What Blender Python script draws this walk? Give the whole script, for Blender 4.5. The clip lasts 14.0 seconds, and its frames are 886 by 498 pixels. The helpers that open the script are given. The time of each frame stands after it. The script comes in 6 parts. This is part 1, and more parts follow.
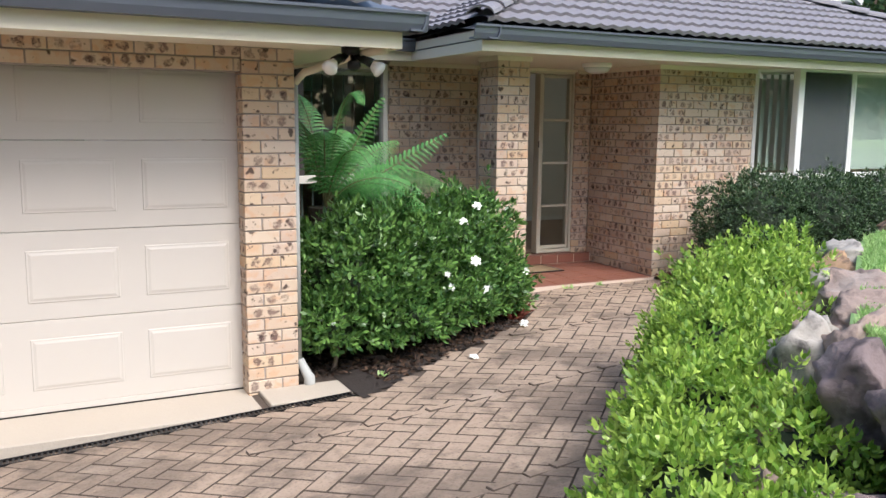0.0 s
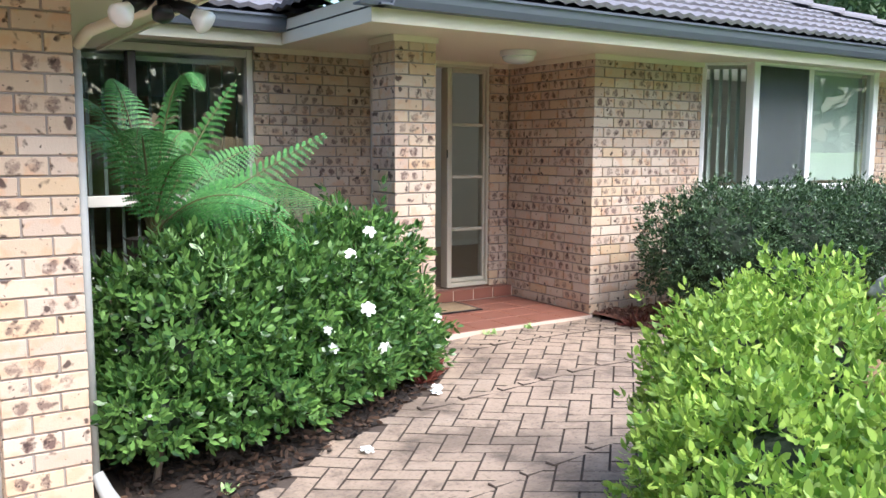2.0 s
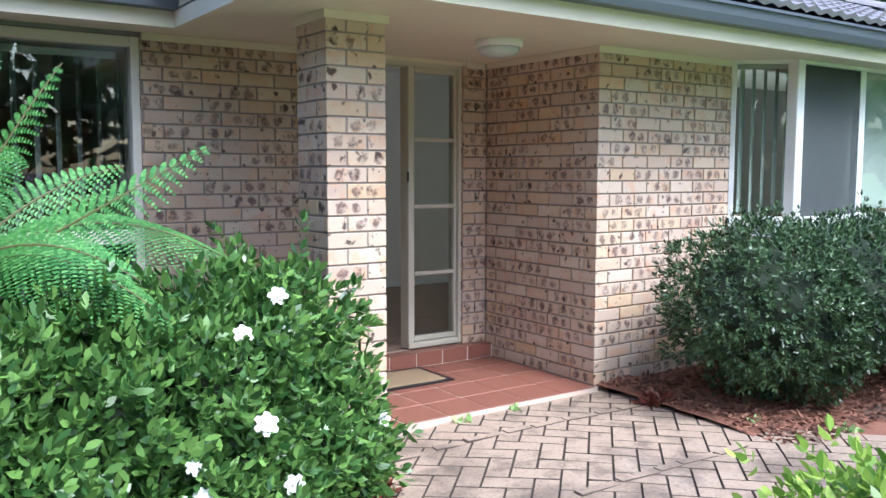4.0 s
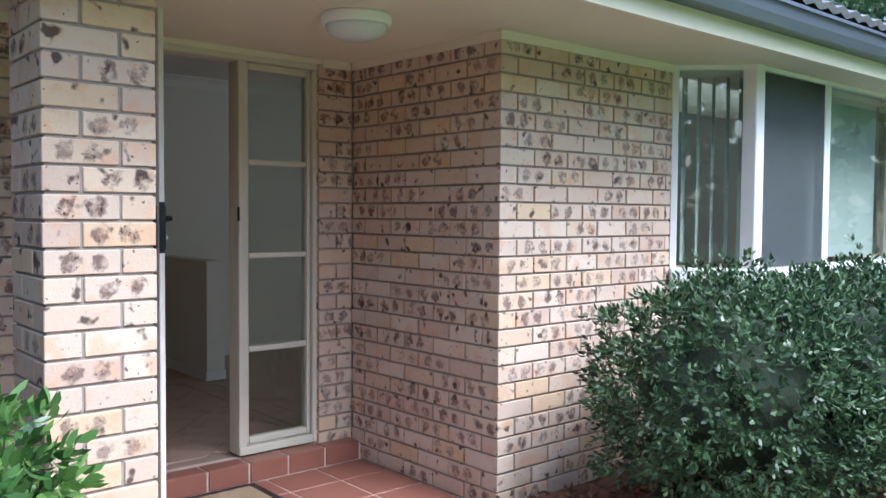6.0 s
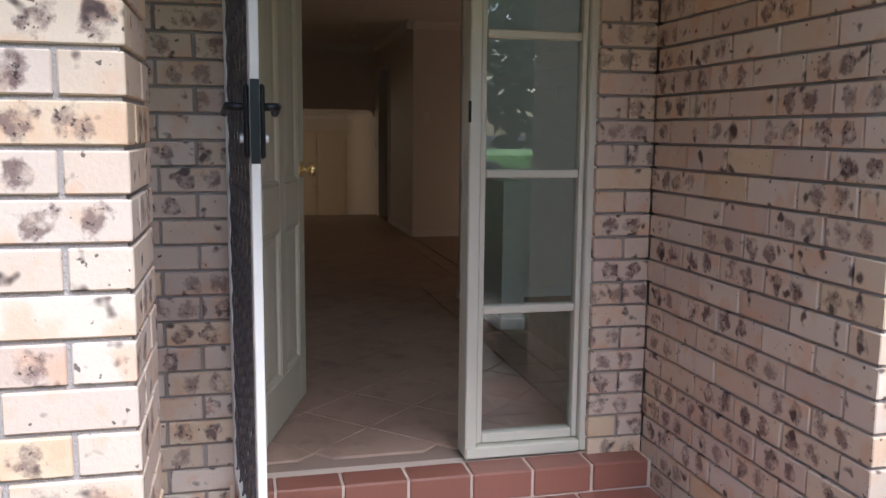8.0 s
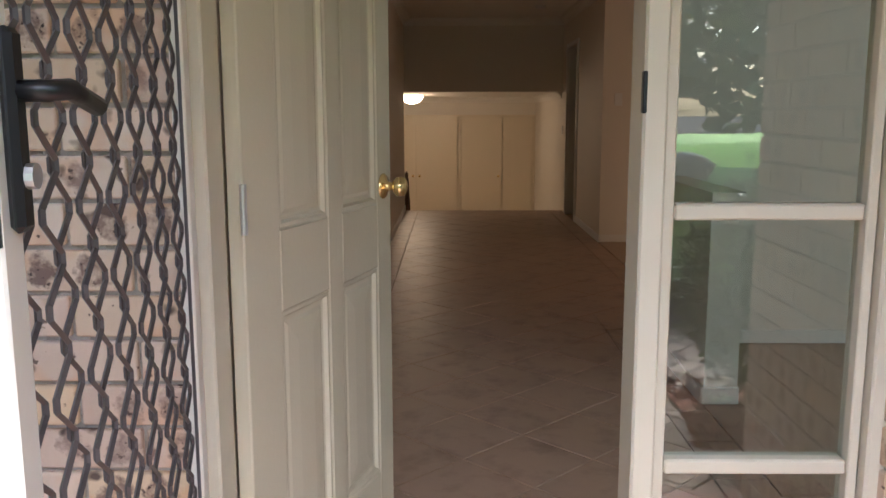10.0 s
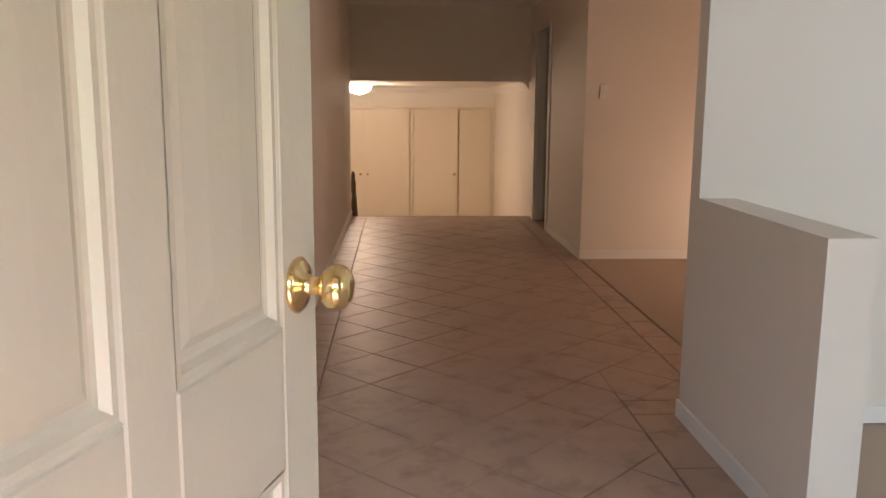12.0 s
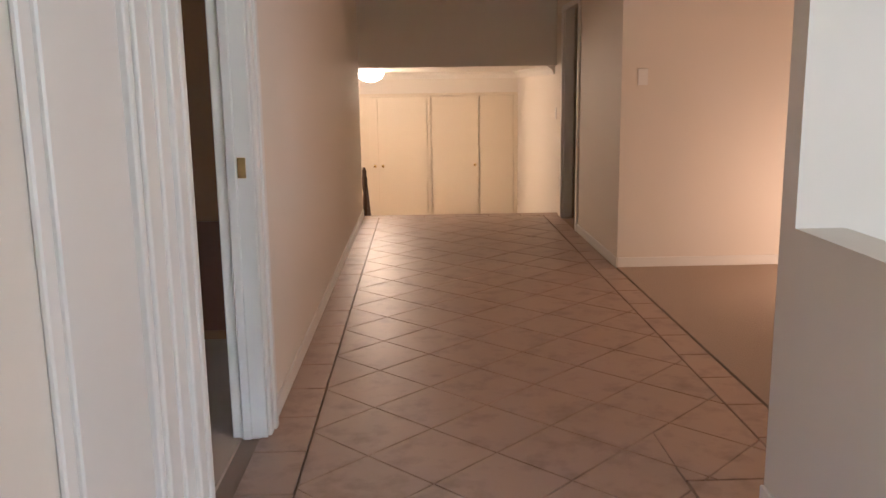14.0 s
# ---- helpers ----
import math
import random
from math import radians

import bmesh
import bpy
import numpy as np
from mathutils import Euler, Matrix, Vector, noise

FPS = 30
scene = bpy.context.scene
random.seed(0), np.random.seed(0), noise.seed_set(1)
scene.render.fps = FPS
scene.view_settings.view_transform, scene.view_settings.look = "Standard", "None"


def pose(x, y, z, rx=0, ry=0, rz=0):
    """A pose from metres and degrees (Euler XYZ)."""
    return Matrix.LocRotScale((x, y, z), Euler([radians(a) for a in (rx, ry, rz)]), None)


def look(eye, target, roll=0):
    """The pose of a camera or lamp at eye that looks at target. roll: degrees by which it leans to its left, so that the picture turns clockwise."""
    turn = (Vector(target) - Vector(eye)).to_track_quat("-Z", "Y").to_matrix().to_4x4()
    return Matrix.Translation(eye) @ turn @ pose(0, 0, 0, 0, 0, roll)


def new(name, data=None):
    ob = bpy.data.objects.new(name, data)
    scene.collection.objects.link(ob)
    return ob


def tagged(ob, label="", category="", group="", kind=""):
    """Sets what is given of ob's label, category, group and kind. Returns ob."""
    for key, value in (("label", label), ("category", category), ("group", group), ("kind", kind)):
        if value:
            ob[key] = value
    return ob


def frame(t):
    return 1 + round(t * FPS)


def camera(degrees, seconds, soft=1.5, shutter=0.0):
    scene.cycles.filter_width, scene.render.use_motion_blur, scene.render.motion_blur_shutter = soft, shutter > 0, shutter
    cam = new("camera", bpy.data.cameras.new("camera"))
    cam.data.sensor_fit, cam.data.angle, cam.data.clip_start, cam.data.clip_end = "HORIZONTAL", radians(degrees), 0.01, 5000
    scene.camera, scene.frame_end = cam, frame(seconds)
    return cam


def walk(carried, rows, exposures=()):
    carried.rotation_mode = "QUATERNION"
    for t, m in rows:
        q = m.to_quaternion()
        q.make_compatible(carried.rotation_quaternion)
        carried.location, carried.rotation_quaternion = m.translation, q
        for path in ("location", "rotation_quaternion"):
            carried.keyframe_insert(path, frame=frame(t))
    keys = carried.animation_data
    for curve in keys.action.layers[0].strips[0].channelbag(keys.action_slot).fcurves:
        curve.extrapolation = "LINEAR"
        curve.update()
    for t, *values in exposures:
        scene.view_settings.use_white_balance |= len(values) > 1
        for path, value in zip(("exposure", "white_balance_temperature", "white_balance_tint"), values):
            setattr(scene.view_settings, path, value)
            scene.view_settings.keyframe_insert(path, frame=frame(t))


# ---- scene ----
cam = camera(55.5, 14.0)
PATH = [
    (0, (-5.408, -8.33, 1.608), (-4.526, -6.559, 1.315), 0.6),
    (0.5, (-5.158, -7.907, 1.574), (-4.079, -6.248, 1.29), 0.2),
    (1, (-4.867, -7.513, 1.536), (-3.756, -5.867, 1.294), 1.1),
    (1.5, (-4.657, -7.084, 1.482), (-3.573, -5.42, 1.24), 0.0),
    (2, (-4.433, -6.698, 1.439), (-3.35, -5.033, 1.203), 0.2),
    (2.5, (-4.22, -6.293, 1.428), (-3.114, -4.64, 1.211), -0.1),
    (2.7, (-4.132, -6.13, 1.417), (-2.999, -4.494, 1.215), -0.6),
    (4.8, (-2.884, -4.795, 1.446), (-1.755, -3.152, 1.274), 0.4),
    (5, (-2.784, -4.665, 1.431), (-1.634, -3.036, 1.275), -0.1),
    (5.5, (-2.462, -4.345, 1.419), (-1.206, -2.793, 1.297), -0.3),
    (6, (-2.128, -4.069, 1.402), (-0.821, -2.557, 1.318), 0.4),
    (6.5, (-1.797, -3.762, 1.385), (-0.527, -2.218, 1.335), -0.5),
    (7, (-1.434, -3.541, 1.373), (-0.441, -1.806, 1.297), 0.8),
    (7.5, (-1.108, -3.251, 1.321), (-0.453, -1.371, 1.133), 0.7),
    (7.7, (-0.984, -3.135, 1.315), (-0.428, -1.23, 1.067), 0.6),
    (9.8, (-0.452, -1.697, 1.368), (-0.39, 0.276, 1.051), 0.6),
    (10, (-0.411, -1.589, 1.354), (-0.429, 0.386, 1.038), -0.1),
    (10.5, (-0.419, -1.251, 1.373), (-0.425, 0.732, 1.108), 0.0),
    (11, (-0.39, -0.898, 1.378), (-0.411, 1.092, 1.181), 0.9),
    (11.5, (-0.425, -0.544, 1.391), (-0.478, 1.448, 1.216), 0.7),
    (12, (-0.476, -0.262, 1.378), (-0.369, 1.706, 1.04), 0.4),
    (12.5, (-0.463, -0.052, 1.366), (-0.254, 1.892, 0.943), 0.3),
    (13, (-0.430, 0.227, 1.417), (-0.314, 2.185, 1.024), -0.6),
    (13.5, (-0.386, 0.343, 1.441), (-0.378, 2.298, 1.02), -1.0),
    (14, (-0.39, 0.546, 1.445), (-0.341, 2.509, 1.065), -0.8),
]
EXPO = [(0, 0.74, 6100, 10), (0.5, 0.86, 6050, 10), (1.5, 1.08, 5850, 10), (2.7, 1.30, 5700, 10), (4.8, 1.26, 5200, 10), (7.7, 1.13, 5200, 10), (9.8, 2.35, 5700, 10), (10.5, 2.6, 5700, 10), (11.0, 3.0, 5750, 14), (12.0, 3.65, 5700, 17), (13.0, 3.68, 5650, 20), (14.0, 4.12, 5450, 18)]
walk(cam, [(t, look(e, g, r)) for t, e, g, r in PATH], EXPO)

# ---- world, sun, lamps ----
world = bpy.data.worlds.new("sky")
scene.world = world
world.use_nodes = True
wn = world.node_tree.nodes
sky = wn.new("ShaderNodeTexSky")
sky.sky_type, sky.sun_disc = "NISHITA", False
sky.sun_elevation, sky.sun_rotation = radians(52), radians(169)
sky.dust_density, sky.air_density = 3.0, 1.2
world.node_tree.links.new(sky.outputs[0], wn["Background"].inputs[0])
wn["Background"].inputs[1].default_value = 0.15

sun_data = bpy.data.lights.new("sun", "SUN")
sun_data.energy, sun_data.angle, sun_data.color = 2.15, radians(22), (1.0, 0.96, 0.91)
sun = new("sun", sun_data)
sun.matrix_world = look((3, -15, 20), (0, 0, 0))


def lamp(name, loc, watts, color, radius=0.08):
    d = bpy.data.lights.new(name, "POINT")
    d.energy, d.color, d.shadow_soft_size = watts, color, radius
    o = new(name, d)
    o.location = loc
    return o


lamp("lower_hall_lamp", (-0.98, 11.0, 1.38), 3.5, (1.0, 0.70, 0.42), 0.1)
# guessed warm light without a body, added to brighten the family room wall
lamp("family_room_lamp", (2.75, 5.5, 0.55), 2.8, (1.0, 0.64, 0.38), 0.25)

bay_data = bpy.data.lights.new("bay_window_daylight", "AREA")
bay_data.shape, bay_data.size, bay_data.size_y = "RECTANGLE", 2.4, 1.1
bay_data.energy, bay_data.color = 5.2, (0.90, 1.0, 0.97)
new("bay_window_daylight", bay_data).matrix_world = look((3.3, -1.03, 1.7), (3.0, 2.0, 1.5))

# ---- materials ----
def mat(name, color, rough=0.6, metal=0.0, var=0.12, scale=6.0, bump=0.15, fine=60.0, spec=0.5, tint=None, rand=0.0):
    m = bpy.data.materials.new(name)
    m.use_nodes = True
    t = m.node_tree
    b = t.nodes["Principled BSDF"]
    b.inputs["Roughness"].default_value, b.inputs["Metallic"].default_value = rough, metal
    b.inputs["Specular IOR Level"].default_value = spec
    co = t.nodes.new("ShaderNodeTexCoord")
    n1 = t.nodes.new("ShaderNodeTexNoise")
    n1.inputs["Scale"].default_value, n1.inputs["Detail"].default_value = scale, 6
    n2 = t.nodes.new("ShaderNodeTexNoise")
    n2.inputs["Scale"].default_value, n2.inputs["Detail"].default_value = fine, 4
    for n in (n1, n2):
        t.links.new(co.outputs["Object"], n.inputs["Vector"])
    ramp = t.nodes.new("ShaderNodeValToRGB")
    low = [c * (1 - 2 * var) for c in color]
    high = [min(1, c * (1 + 1.4 * var)) for c in (tint or color)]
    ramp.color_ramp.elements[0].position, ramp.color_ramp.elements[1].position = 0.3, 0.7
    ramp.color_ramp.elements[0].color, ramp.color_ramp.elements[1].color = (*low, 1), (*high, 1)
    mix = t.nodes.new("ShaderNodeMath")
    mix.operation = "MULTIPLY_ADD"
    t.links.new(n2.outputs["Fac"], mix.inputs[0])
    mix.inputs[1].default_value = 0.35
    add = t.nodes.new("ShaderNodeMath")
    add.operation = "MULTIPLY_ADD"
    t.links.new(n1.outputs["Fac"], add.inputs[0])
    add.inputs[1].default_value = 0.65
    t.links.new(add.outputs[0], mix.inputs[2])
    last = mix
    if rand:
        oi = t.nodes.new("ShaderNodeObjectInfo")
        geo = t.nodes.new("ShaderNodeNewGeometry")
        both = t.nodes.new("ShaderNodeMath")
        both.operation = "ADD"
        t.links.new(oi.outputs["Random"], both.inputs[0])
        t.links.new(geo.outputs["Random Per Island"], both.inputs[1])
        fr = t.nodes.new("ShaderNodeMath")
        fr.operation = "FRACT"
        t.links.new(both.outputs[0], fr.inputs[0])
        sh = t.nodes.new("ShaderNodeMath")
        sh.operation = "MULTIPLY_ADD"
        t.links.new(fr.outputs[0], sh.inputs[0])
        sh.inputs[1].default_value = rand
        t.links.new(mix.outputs[0], sh.inputs[2])
        off = t.nodes.new("ShaderNodeMath")
        off.operation = "SUBTRACT"
        t.links.new(sh.outputs[0], off.inputs[0])
        off.inputs[1].default_value = rand / 2
        last = off
    t.links.new(last.outputs[0], ramp.inputs[0])
    t.links.new(ramp.outputs[0], b.inputs["Base Color"])
    if bump:
        bp = t.nodes.new("ShaderNodeBump")
        bp.inputs["Strength"].default_value, bp.inputs["Distance"].default_value = bump, 0.01
        t.links.new(n2.outputs["Fac"], bp.inputs["Height"])
        t.links.new(bp.outputs[0], b.inputs["Normal"])
    return m


def glass_mat(name, tint=(1, 1, 1), rough=0.0):
    m = bpy.data.materials.new(name)
    m.use_nodes = True
    t = m.node_tree
    t.nodes.remove(t.nodes["Principled BSDF"])
    out = t.nodes["Material Output"]
    tr, gl, mx, fr = (t.nodes.new("ShaderNode" + k) for k in ("BsdfTransparent", "BsdfGlossy", "MixShader", "LayerWeight"))
    power, sch = t.nodes.new("ShaderNodeMath"), t.nodes.new("ShaderNodeMath")
    power.operation, sch.operation = "POWER", "MULTIPLY_ADD"
    power.inputs[1].default_value = 5.0
    sch.inputs[1].default_value, sch.inputs[2].default_value = 0.85, 0.10
    tr.inputs[0].default_value = (*tint, 1)
    gl.inputs["Roughness"].default_value = rough
    t.links.new(fr.outputs["Facing"], power.inputs[0])
    t.links.new(power.outputs[0], sch.inputs[0])
    t.links.new(sch.outputs[0], mx.inputs[0])
    t.links.new(tr.outputs[0], mx.inputs[1])
    t.links.new(gl.outputs[0], mx.inputs[2])
    t.links.new(mx.outputs[0], out.inputs[0])
    return m


def brick_mat(name):
    """Cream clay brick: each brick has its own tone, many have two round brown fire marks, and dark pits."""
    m = bpy.data.materials.new(name)
    m.use_nodes = True
    t = m.node_tree
    L, N = t.links.new, t.nodes.new
    b = t.nodes["Principled BSDF"]
    b.inputs["Roughness"].default_value = 0.82
    b.inputs["Specular IOR Level"].default_value = 0.3
    co, oi = N("ShaderNodeTexCoord"), N("ShaderNodeObjectInfo")
    rnd = oi.outputs["Random"]

    def math_node(op, a, c, d=None):
        n = N("ShaderNodeMath")
        n.operation = op
        for k, v in enumerate((a, c, d)):
            if v is None:
                continue
            if isinstance(v, (int, float)):
                n.inputs[k].default_value = v
            else:
                L(v, n.inputs[k])
        return n.outputs[0]

    def ramp(src, stops):
        r = N("ShaderNodeValToRGB")
        e = r.color_ramp.elements
        while len(e) < len(stops):
            e.new(0.5)
        for k, (p, c) in enumerate(stops):
            e[k].position, e[k].color = p, (*c, 1)
        L(src, r.inputs[0])
        return r.outputs[0]

    def blend(fac, a, c, mode="MIX"):
        n = N("ShaderNodeMix")
        n.data_type, n.blend_type = "RGBA", mode
        L(fac, n.inputs[0])
        for k, v in ((6, a), (7, c)):
            if isinstance(v, tuple):
                n.inputs[k].default_value = (*v, 1)
            else:
                L(v, n.inputs[k])
        return n.outputs[2]

    shift = N("ShaderNodeVectorMath")
    shift.operation = "ADD"
    L(co.outputs["Object"], shift.inputs[0])
    wide = N("ShaderNodeCombineXYZ")
    L(math_node("MULTIPLY", rnd, 37.0), wide.inputs[0])
    L(math_node("MULTIPLY", rnd, 91.0), wide.inputs[2])
    L(wide.outputs[0], shift.inputs[1])

    def noise_tex(scale, detail=4, rough=0.6):
        n = N("ShaderNodeTexNoise")
        n.inputs["Scale"].default_value, n.inputs["Detail"].default_value, n.inputs["Roughness"].default_value = scale, detail, rough
        L(shift.outputs[0], n.inputs["Vector"])
        return n.outputs["Fac"]

    base = ramp(rnd, [(0.0, (0.57, 0.42, 0.29)), (0.2, (0.60, 0.48, 0.37)), (0.4, (0.50, 0.36, 0.28)), (0.55, (0.64, 0.53, 0.42)), (0.72, (0.62, 0.445, 0.265)), (0.86, (0.56, 0.43, 0.34)), (1.0, (0.66, 0.55, 0.44))])
    grain = noise_tex(26, 5)
    base = blend(math_node("MULTIPLY", grain, 0.55), base, (0.63, 0.49, 0.36))
    base = blend(math_node("MULTIPLY", N_clamp(t, math_node("MULTIPLY", math_node("SUBTRACT", noise_tex(9, 2), 0.52), 9.0)), 0.5), base, (0.60, 0.34, 0.19))
    # two round fire marks on the stretcher face
    sep = N("ShaderNodeSeparateXYZ")
    L(co.outputs["Object"], sep.inputs[0])
    wob = math_node("MULTIPLY_ADD", noise_tex(24, 3), 0.085, -0.043)
    ax = math_node("ABSOLUTE", math_node("ADD", sep.outputs[0], math_node("MULTIPLY_ADD", math_node("FRACT", math_node("MULTIPLY", rnd, 13.0), None), 0.07, -0.035)), None)
    dx = math_node("SUBTRACT", ax, 0.045)
    away = math_node("SQRT", math_node("ADD", math_node("MULTIPLY", dx, dx), math_node("MULTIPLY", sep.outputs[2], sep.outputs[2])), None)
    inside = math_node("SUBTRACT", 0.034, math_node("ADD", away, wob))
    inside = N_clamp(t, math_node("MULTIPLY", inside, 85.0))
    has = math_node("GREATER_THAN", math_node("FRACT", math_node("MULTIPLY", rnd, 7.31), None), 0.36)
    strength = math_node("MULTIPLY", math_node("MULTIPLY_ADD", math_node("FRACT", math_node("MULTIPLY", rnd, 23.7), None), 0.4, 0.6), has)
    mark = math_node("MULTIPLY", math_node("MULTIPLY", inside, strength), N_clamp(t, math_node("MULTIPLY_ADD", noise_tex(22, 4), 5.5, -2.0)))
    col = blend(N_clamp(t, mark), base, (0.165, 0.103, 0.085))
    speck = N_clamp(t, math_node("MULTIPLY_ADD", noise_tex(70, 2), 13.0, -7.6))
    col = blend(N_clamp(t, math_node("MULTIPLY", math_node("MULTIPLY", speck, inside), strength)), col, (0.04, 0.027, 0.025))
    # dark pits
    pit = ramp(noise_tex(42, 2, 0.5), [(0.0, (0, 0, 0)), (0.68, (0, 0, 0)), (0.72, (1, 1, 1)), (1.0, (1, 1, 1))])
    col = blend(math_node("MULTIPLY", pit, 0.85), col, (0.07, 0.045, 0.04))
    burn = ramp(noise_tex(17, 2, 0.4), [(0.0, (0, 0, 0)), (0.63, (0, 0, 0)), (0.70, (1, 1, 1)), (1.0, (1, 1, 1))])
    col = blend(math_node("MULTIPLY", burn, 0.9), col, (0.06, 0.037, 0.032))
    L(col, b.inputs["Base Color"])
    bp = N("ShaderNodeBump")
    bp.inputs["Strength"].default_value, bp.inputs["Distance"].default_value = 0.4, 0.004
    L(math_node("SUBTRACT", noise_tex(90, 5), math_node("MULTIPLY", pit, 0.6)), bp.inputs["Height"])
    L(bp.outputs[0], b.inputs["Normal"])
    return m


def N_clamp(t, src):
    n = t.nodes.new("ShaderNodeClamp")
    t.links.new(src, n.inputs[0])
    return n.outputs[0]


BRICK = brick_mat("cream_brick")
MORTAR = mat("mortar", (0.30, 0.26, 0.23), 0.95, var=0.15, scale=8, bump=0.5, fine=160)
CREAM = mat("cream_paint", (0.56, 0.52, 0.41), 0.45, var=0.05, scale=3, bump=0.05)
WHITE = mat("white_frame", (0.78, 0.77, 0.73), 0.4, var=0.04, scale=4, bump=0.04)
GARAGE = mat("garage_door_paint", (0.54, 0.495, 0.44), 0.4, var=0.05, scale=2, bump=0.06, fine=200)
SOFFIT = mat("soffit_paint", (0.70, 0.63, 0.50), 0.7, var=0.05, scale=2, bump=0.03)
FASCIA = mat("fascia_paint", (0.70, 0.63, 0.49), 0.45, var=0.06, scale=2, bump=0.04)
GUTTER = mat("gutter_steel", (0.075, 0.085, 0.105), 0.35, var=0.2, scale=2, bump=0.03)
ROOFTILE = mat("roof_tile", (0.105, 0.103, 0.118), 0.6, var=0.35, scale=3, bump=0.6, fine=40, tint=(0.15, 0.14, 0.15), rand=0.3)
TERRA = mat("terracotta_tile", (0.21, 0.085, 0.058), 0.38, var=0.16, scale=5, bump=0.12, fine=50, rand=0.35)
GROUT = mat("porch_grout", (0.50, 0.40, 0.32), 0.9, var=0.15, scale=9, bump=0.3)
PAVER = mat("stamped_paver", (0.135, 0.098, 0.072), 0.8, var=0.30, scale=1.5, bump=0.9, fine=30, tint=(0.275, 0.205, 0.150), rand=0.10)
JOINT = mat("paver_joint", (0.062, 0.045, 0.034), 0.95, var=0.25, scale=3, bump=0.4)
CONCRETE = mat("concrete", (0.37, 0.32, 0.26), 0.9, var=0.18, scale=2.5, bump=0.35)
SOIL = mat("soil", (0.02, 0.0145, 0.0115), 0.98, var=0.4, scale=5, bump=0.9, fine=45)
MULCH = mat("bark_mulch", (0.15, 0.065, 0.04), 0.95, var=0.4, scale=12, bump=0.9, fine=60)
PLASTER = mat("wall_paint", (0.76, 0.70, 0.62), 0.6, var=0.03, scale=1.5, bump=0.03, fine=220)
CEIL = mat("ceiling_paint", (0.80, 0.76, 0.70), 0.8, var=0.03, scale=1.5, bump=0.03)
TRIMW = mat("trim_gloss", (0.80, 0.78, 0.74), 0.28, var=0.03, scale=3, bump=0.03)
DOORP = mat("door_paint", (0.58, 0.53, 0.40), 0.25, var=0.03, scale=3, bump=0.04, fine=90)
FTILE = mat("hall_tile", (0.25, 0.165, 0.12), 0.42, var=0.24, scale=4.5, bump=0.04, fine=18, tint=(0.33, 0.225, 0.165), spec=0.4, rand=0.25)
FGROUT = mat("hall_grout", (0.24, 0.17, 0.125), 0.85, var=0.2, scale=5, bump=0.2)
CARPET = mat("carpet", (0.44, 0.34, 0.26), 0.98, var=0.12, scale=30, bump=0.8, fine=300)
BRASS = mat("polished_brass", (0.80, 0.62, 0.30), 0.14, 1.0, var=0.08, scale=20, bump=0.02)
BLACKM = mat("black_metal", (0.02, 0.02, 0.022), 0.35, 0.6, var=0.2, scale=20, bump=0.05)
DARKBROWN = mat("dark_brown_mesh", (0.055, 0.045, 0.042), 0.5, 0.3, var=0.2, scale=20, bump=0.05)
ALU = mat("cream_aluminium", (0.66, 0.62, 0.55), 0.35, var=0.05, scale=4, bump=0.03)
ROCK = mat("sandstone_rock", (0.095, 0.070, 0.062), 0.95, var=0.42, scale=7.0, bump=1.0, fine=34, tint=(0.205, 0.152, 0.125), rand=0.3)
GLASS = glass_mat("window_glass", (0.86, 0.9, 0.88))
BLIND = mat("blind_fabric", (0.62, 0.66, 0.60), 0.8, var=0.05, scale=6, bump=0.05)


def laid_out(m):
    """Stains that run on across neighbouring pieces: noise by place, not piece by piece."""
    t = m.node_tree
    g = t.nodes.new("ShaderNodeNewGeometry")
    for n in t.nodes:
        if n.bl_idname == "ShaderNodeTexNoise":
            t.links.new(g.outputs["Position"], n.inputs["Vector"])


for stained in (PAVER, FTILE, TERRA, ROOFTILE):
    laid_out(stained)
for n in PAVER.node_tree.nodes:
    if n.bl_idname == "ShaderNodeValToRGB":
        n.color_ramp.elements[0].position, n.color_ramp.elements[1].position = 0.43, 0.61


def stained_with(m, scale, lo, hi, color, amount, detail=7, where="Position"):
    """Lays a patchy stain of another colour over a material."""
    t = m.node_tree
    b = t.nodes["Principled BSDF"]
    src = b.inputs["Base Color"].links[0].from_socket
    g = t.nodes.new("ShaderNodeNewGeometry") if where == "Position" else t.nodes.new("ShaderNodeTexCoord")
    n, r, x = t.nodes.new("ShaderNodeTexNoise"), t.nodes.new("ShaderNodeMapRange"), t.nodes.new("ShaderNodeMix")
    n.inputs["Scale"].default_value, n.inputs["Detail"].default_value, n.inputs["Roughness"].default_value = scale, detail, 0.62
    r.inputs["From Min"].default_value, r.inputs["From Max"].default_value, r.inputs["To Max"].default_value = lo, hi, amount
    x.data_type = "RGBA"
    x.inputs[7].default_value = (*color, 1)
    t.links.new(g.outputs[where], n.inputs["Vector"])
    t.links.new(n.outputs["Fac"], r.inputs["Value"])
    t.links.new(r.outputs[0], x.inputs[0])
    t.links.new(src, x.inputs[6])
    t.links.new(x.outputs[2], b.inputs["Base Color"])


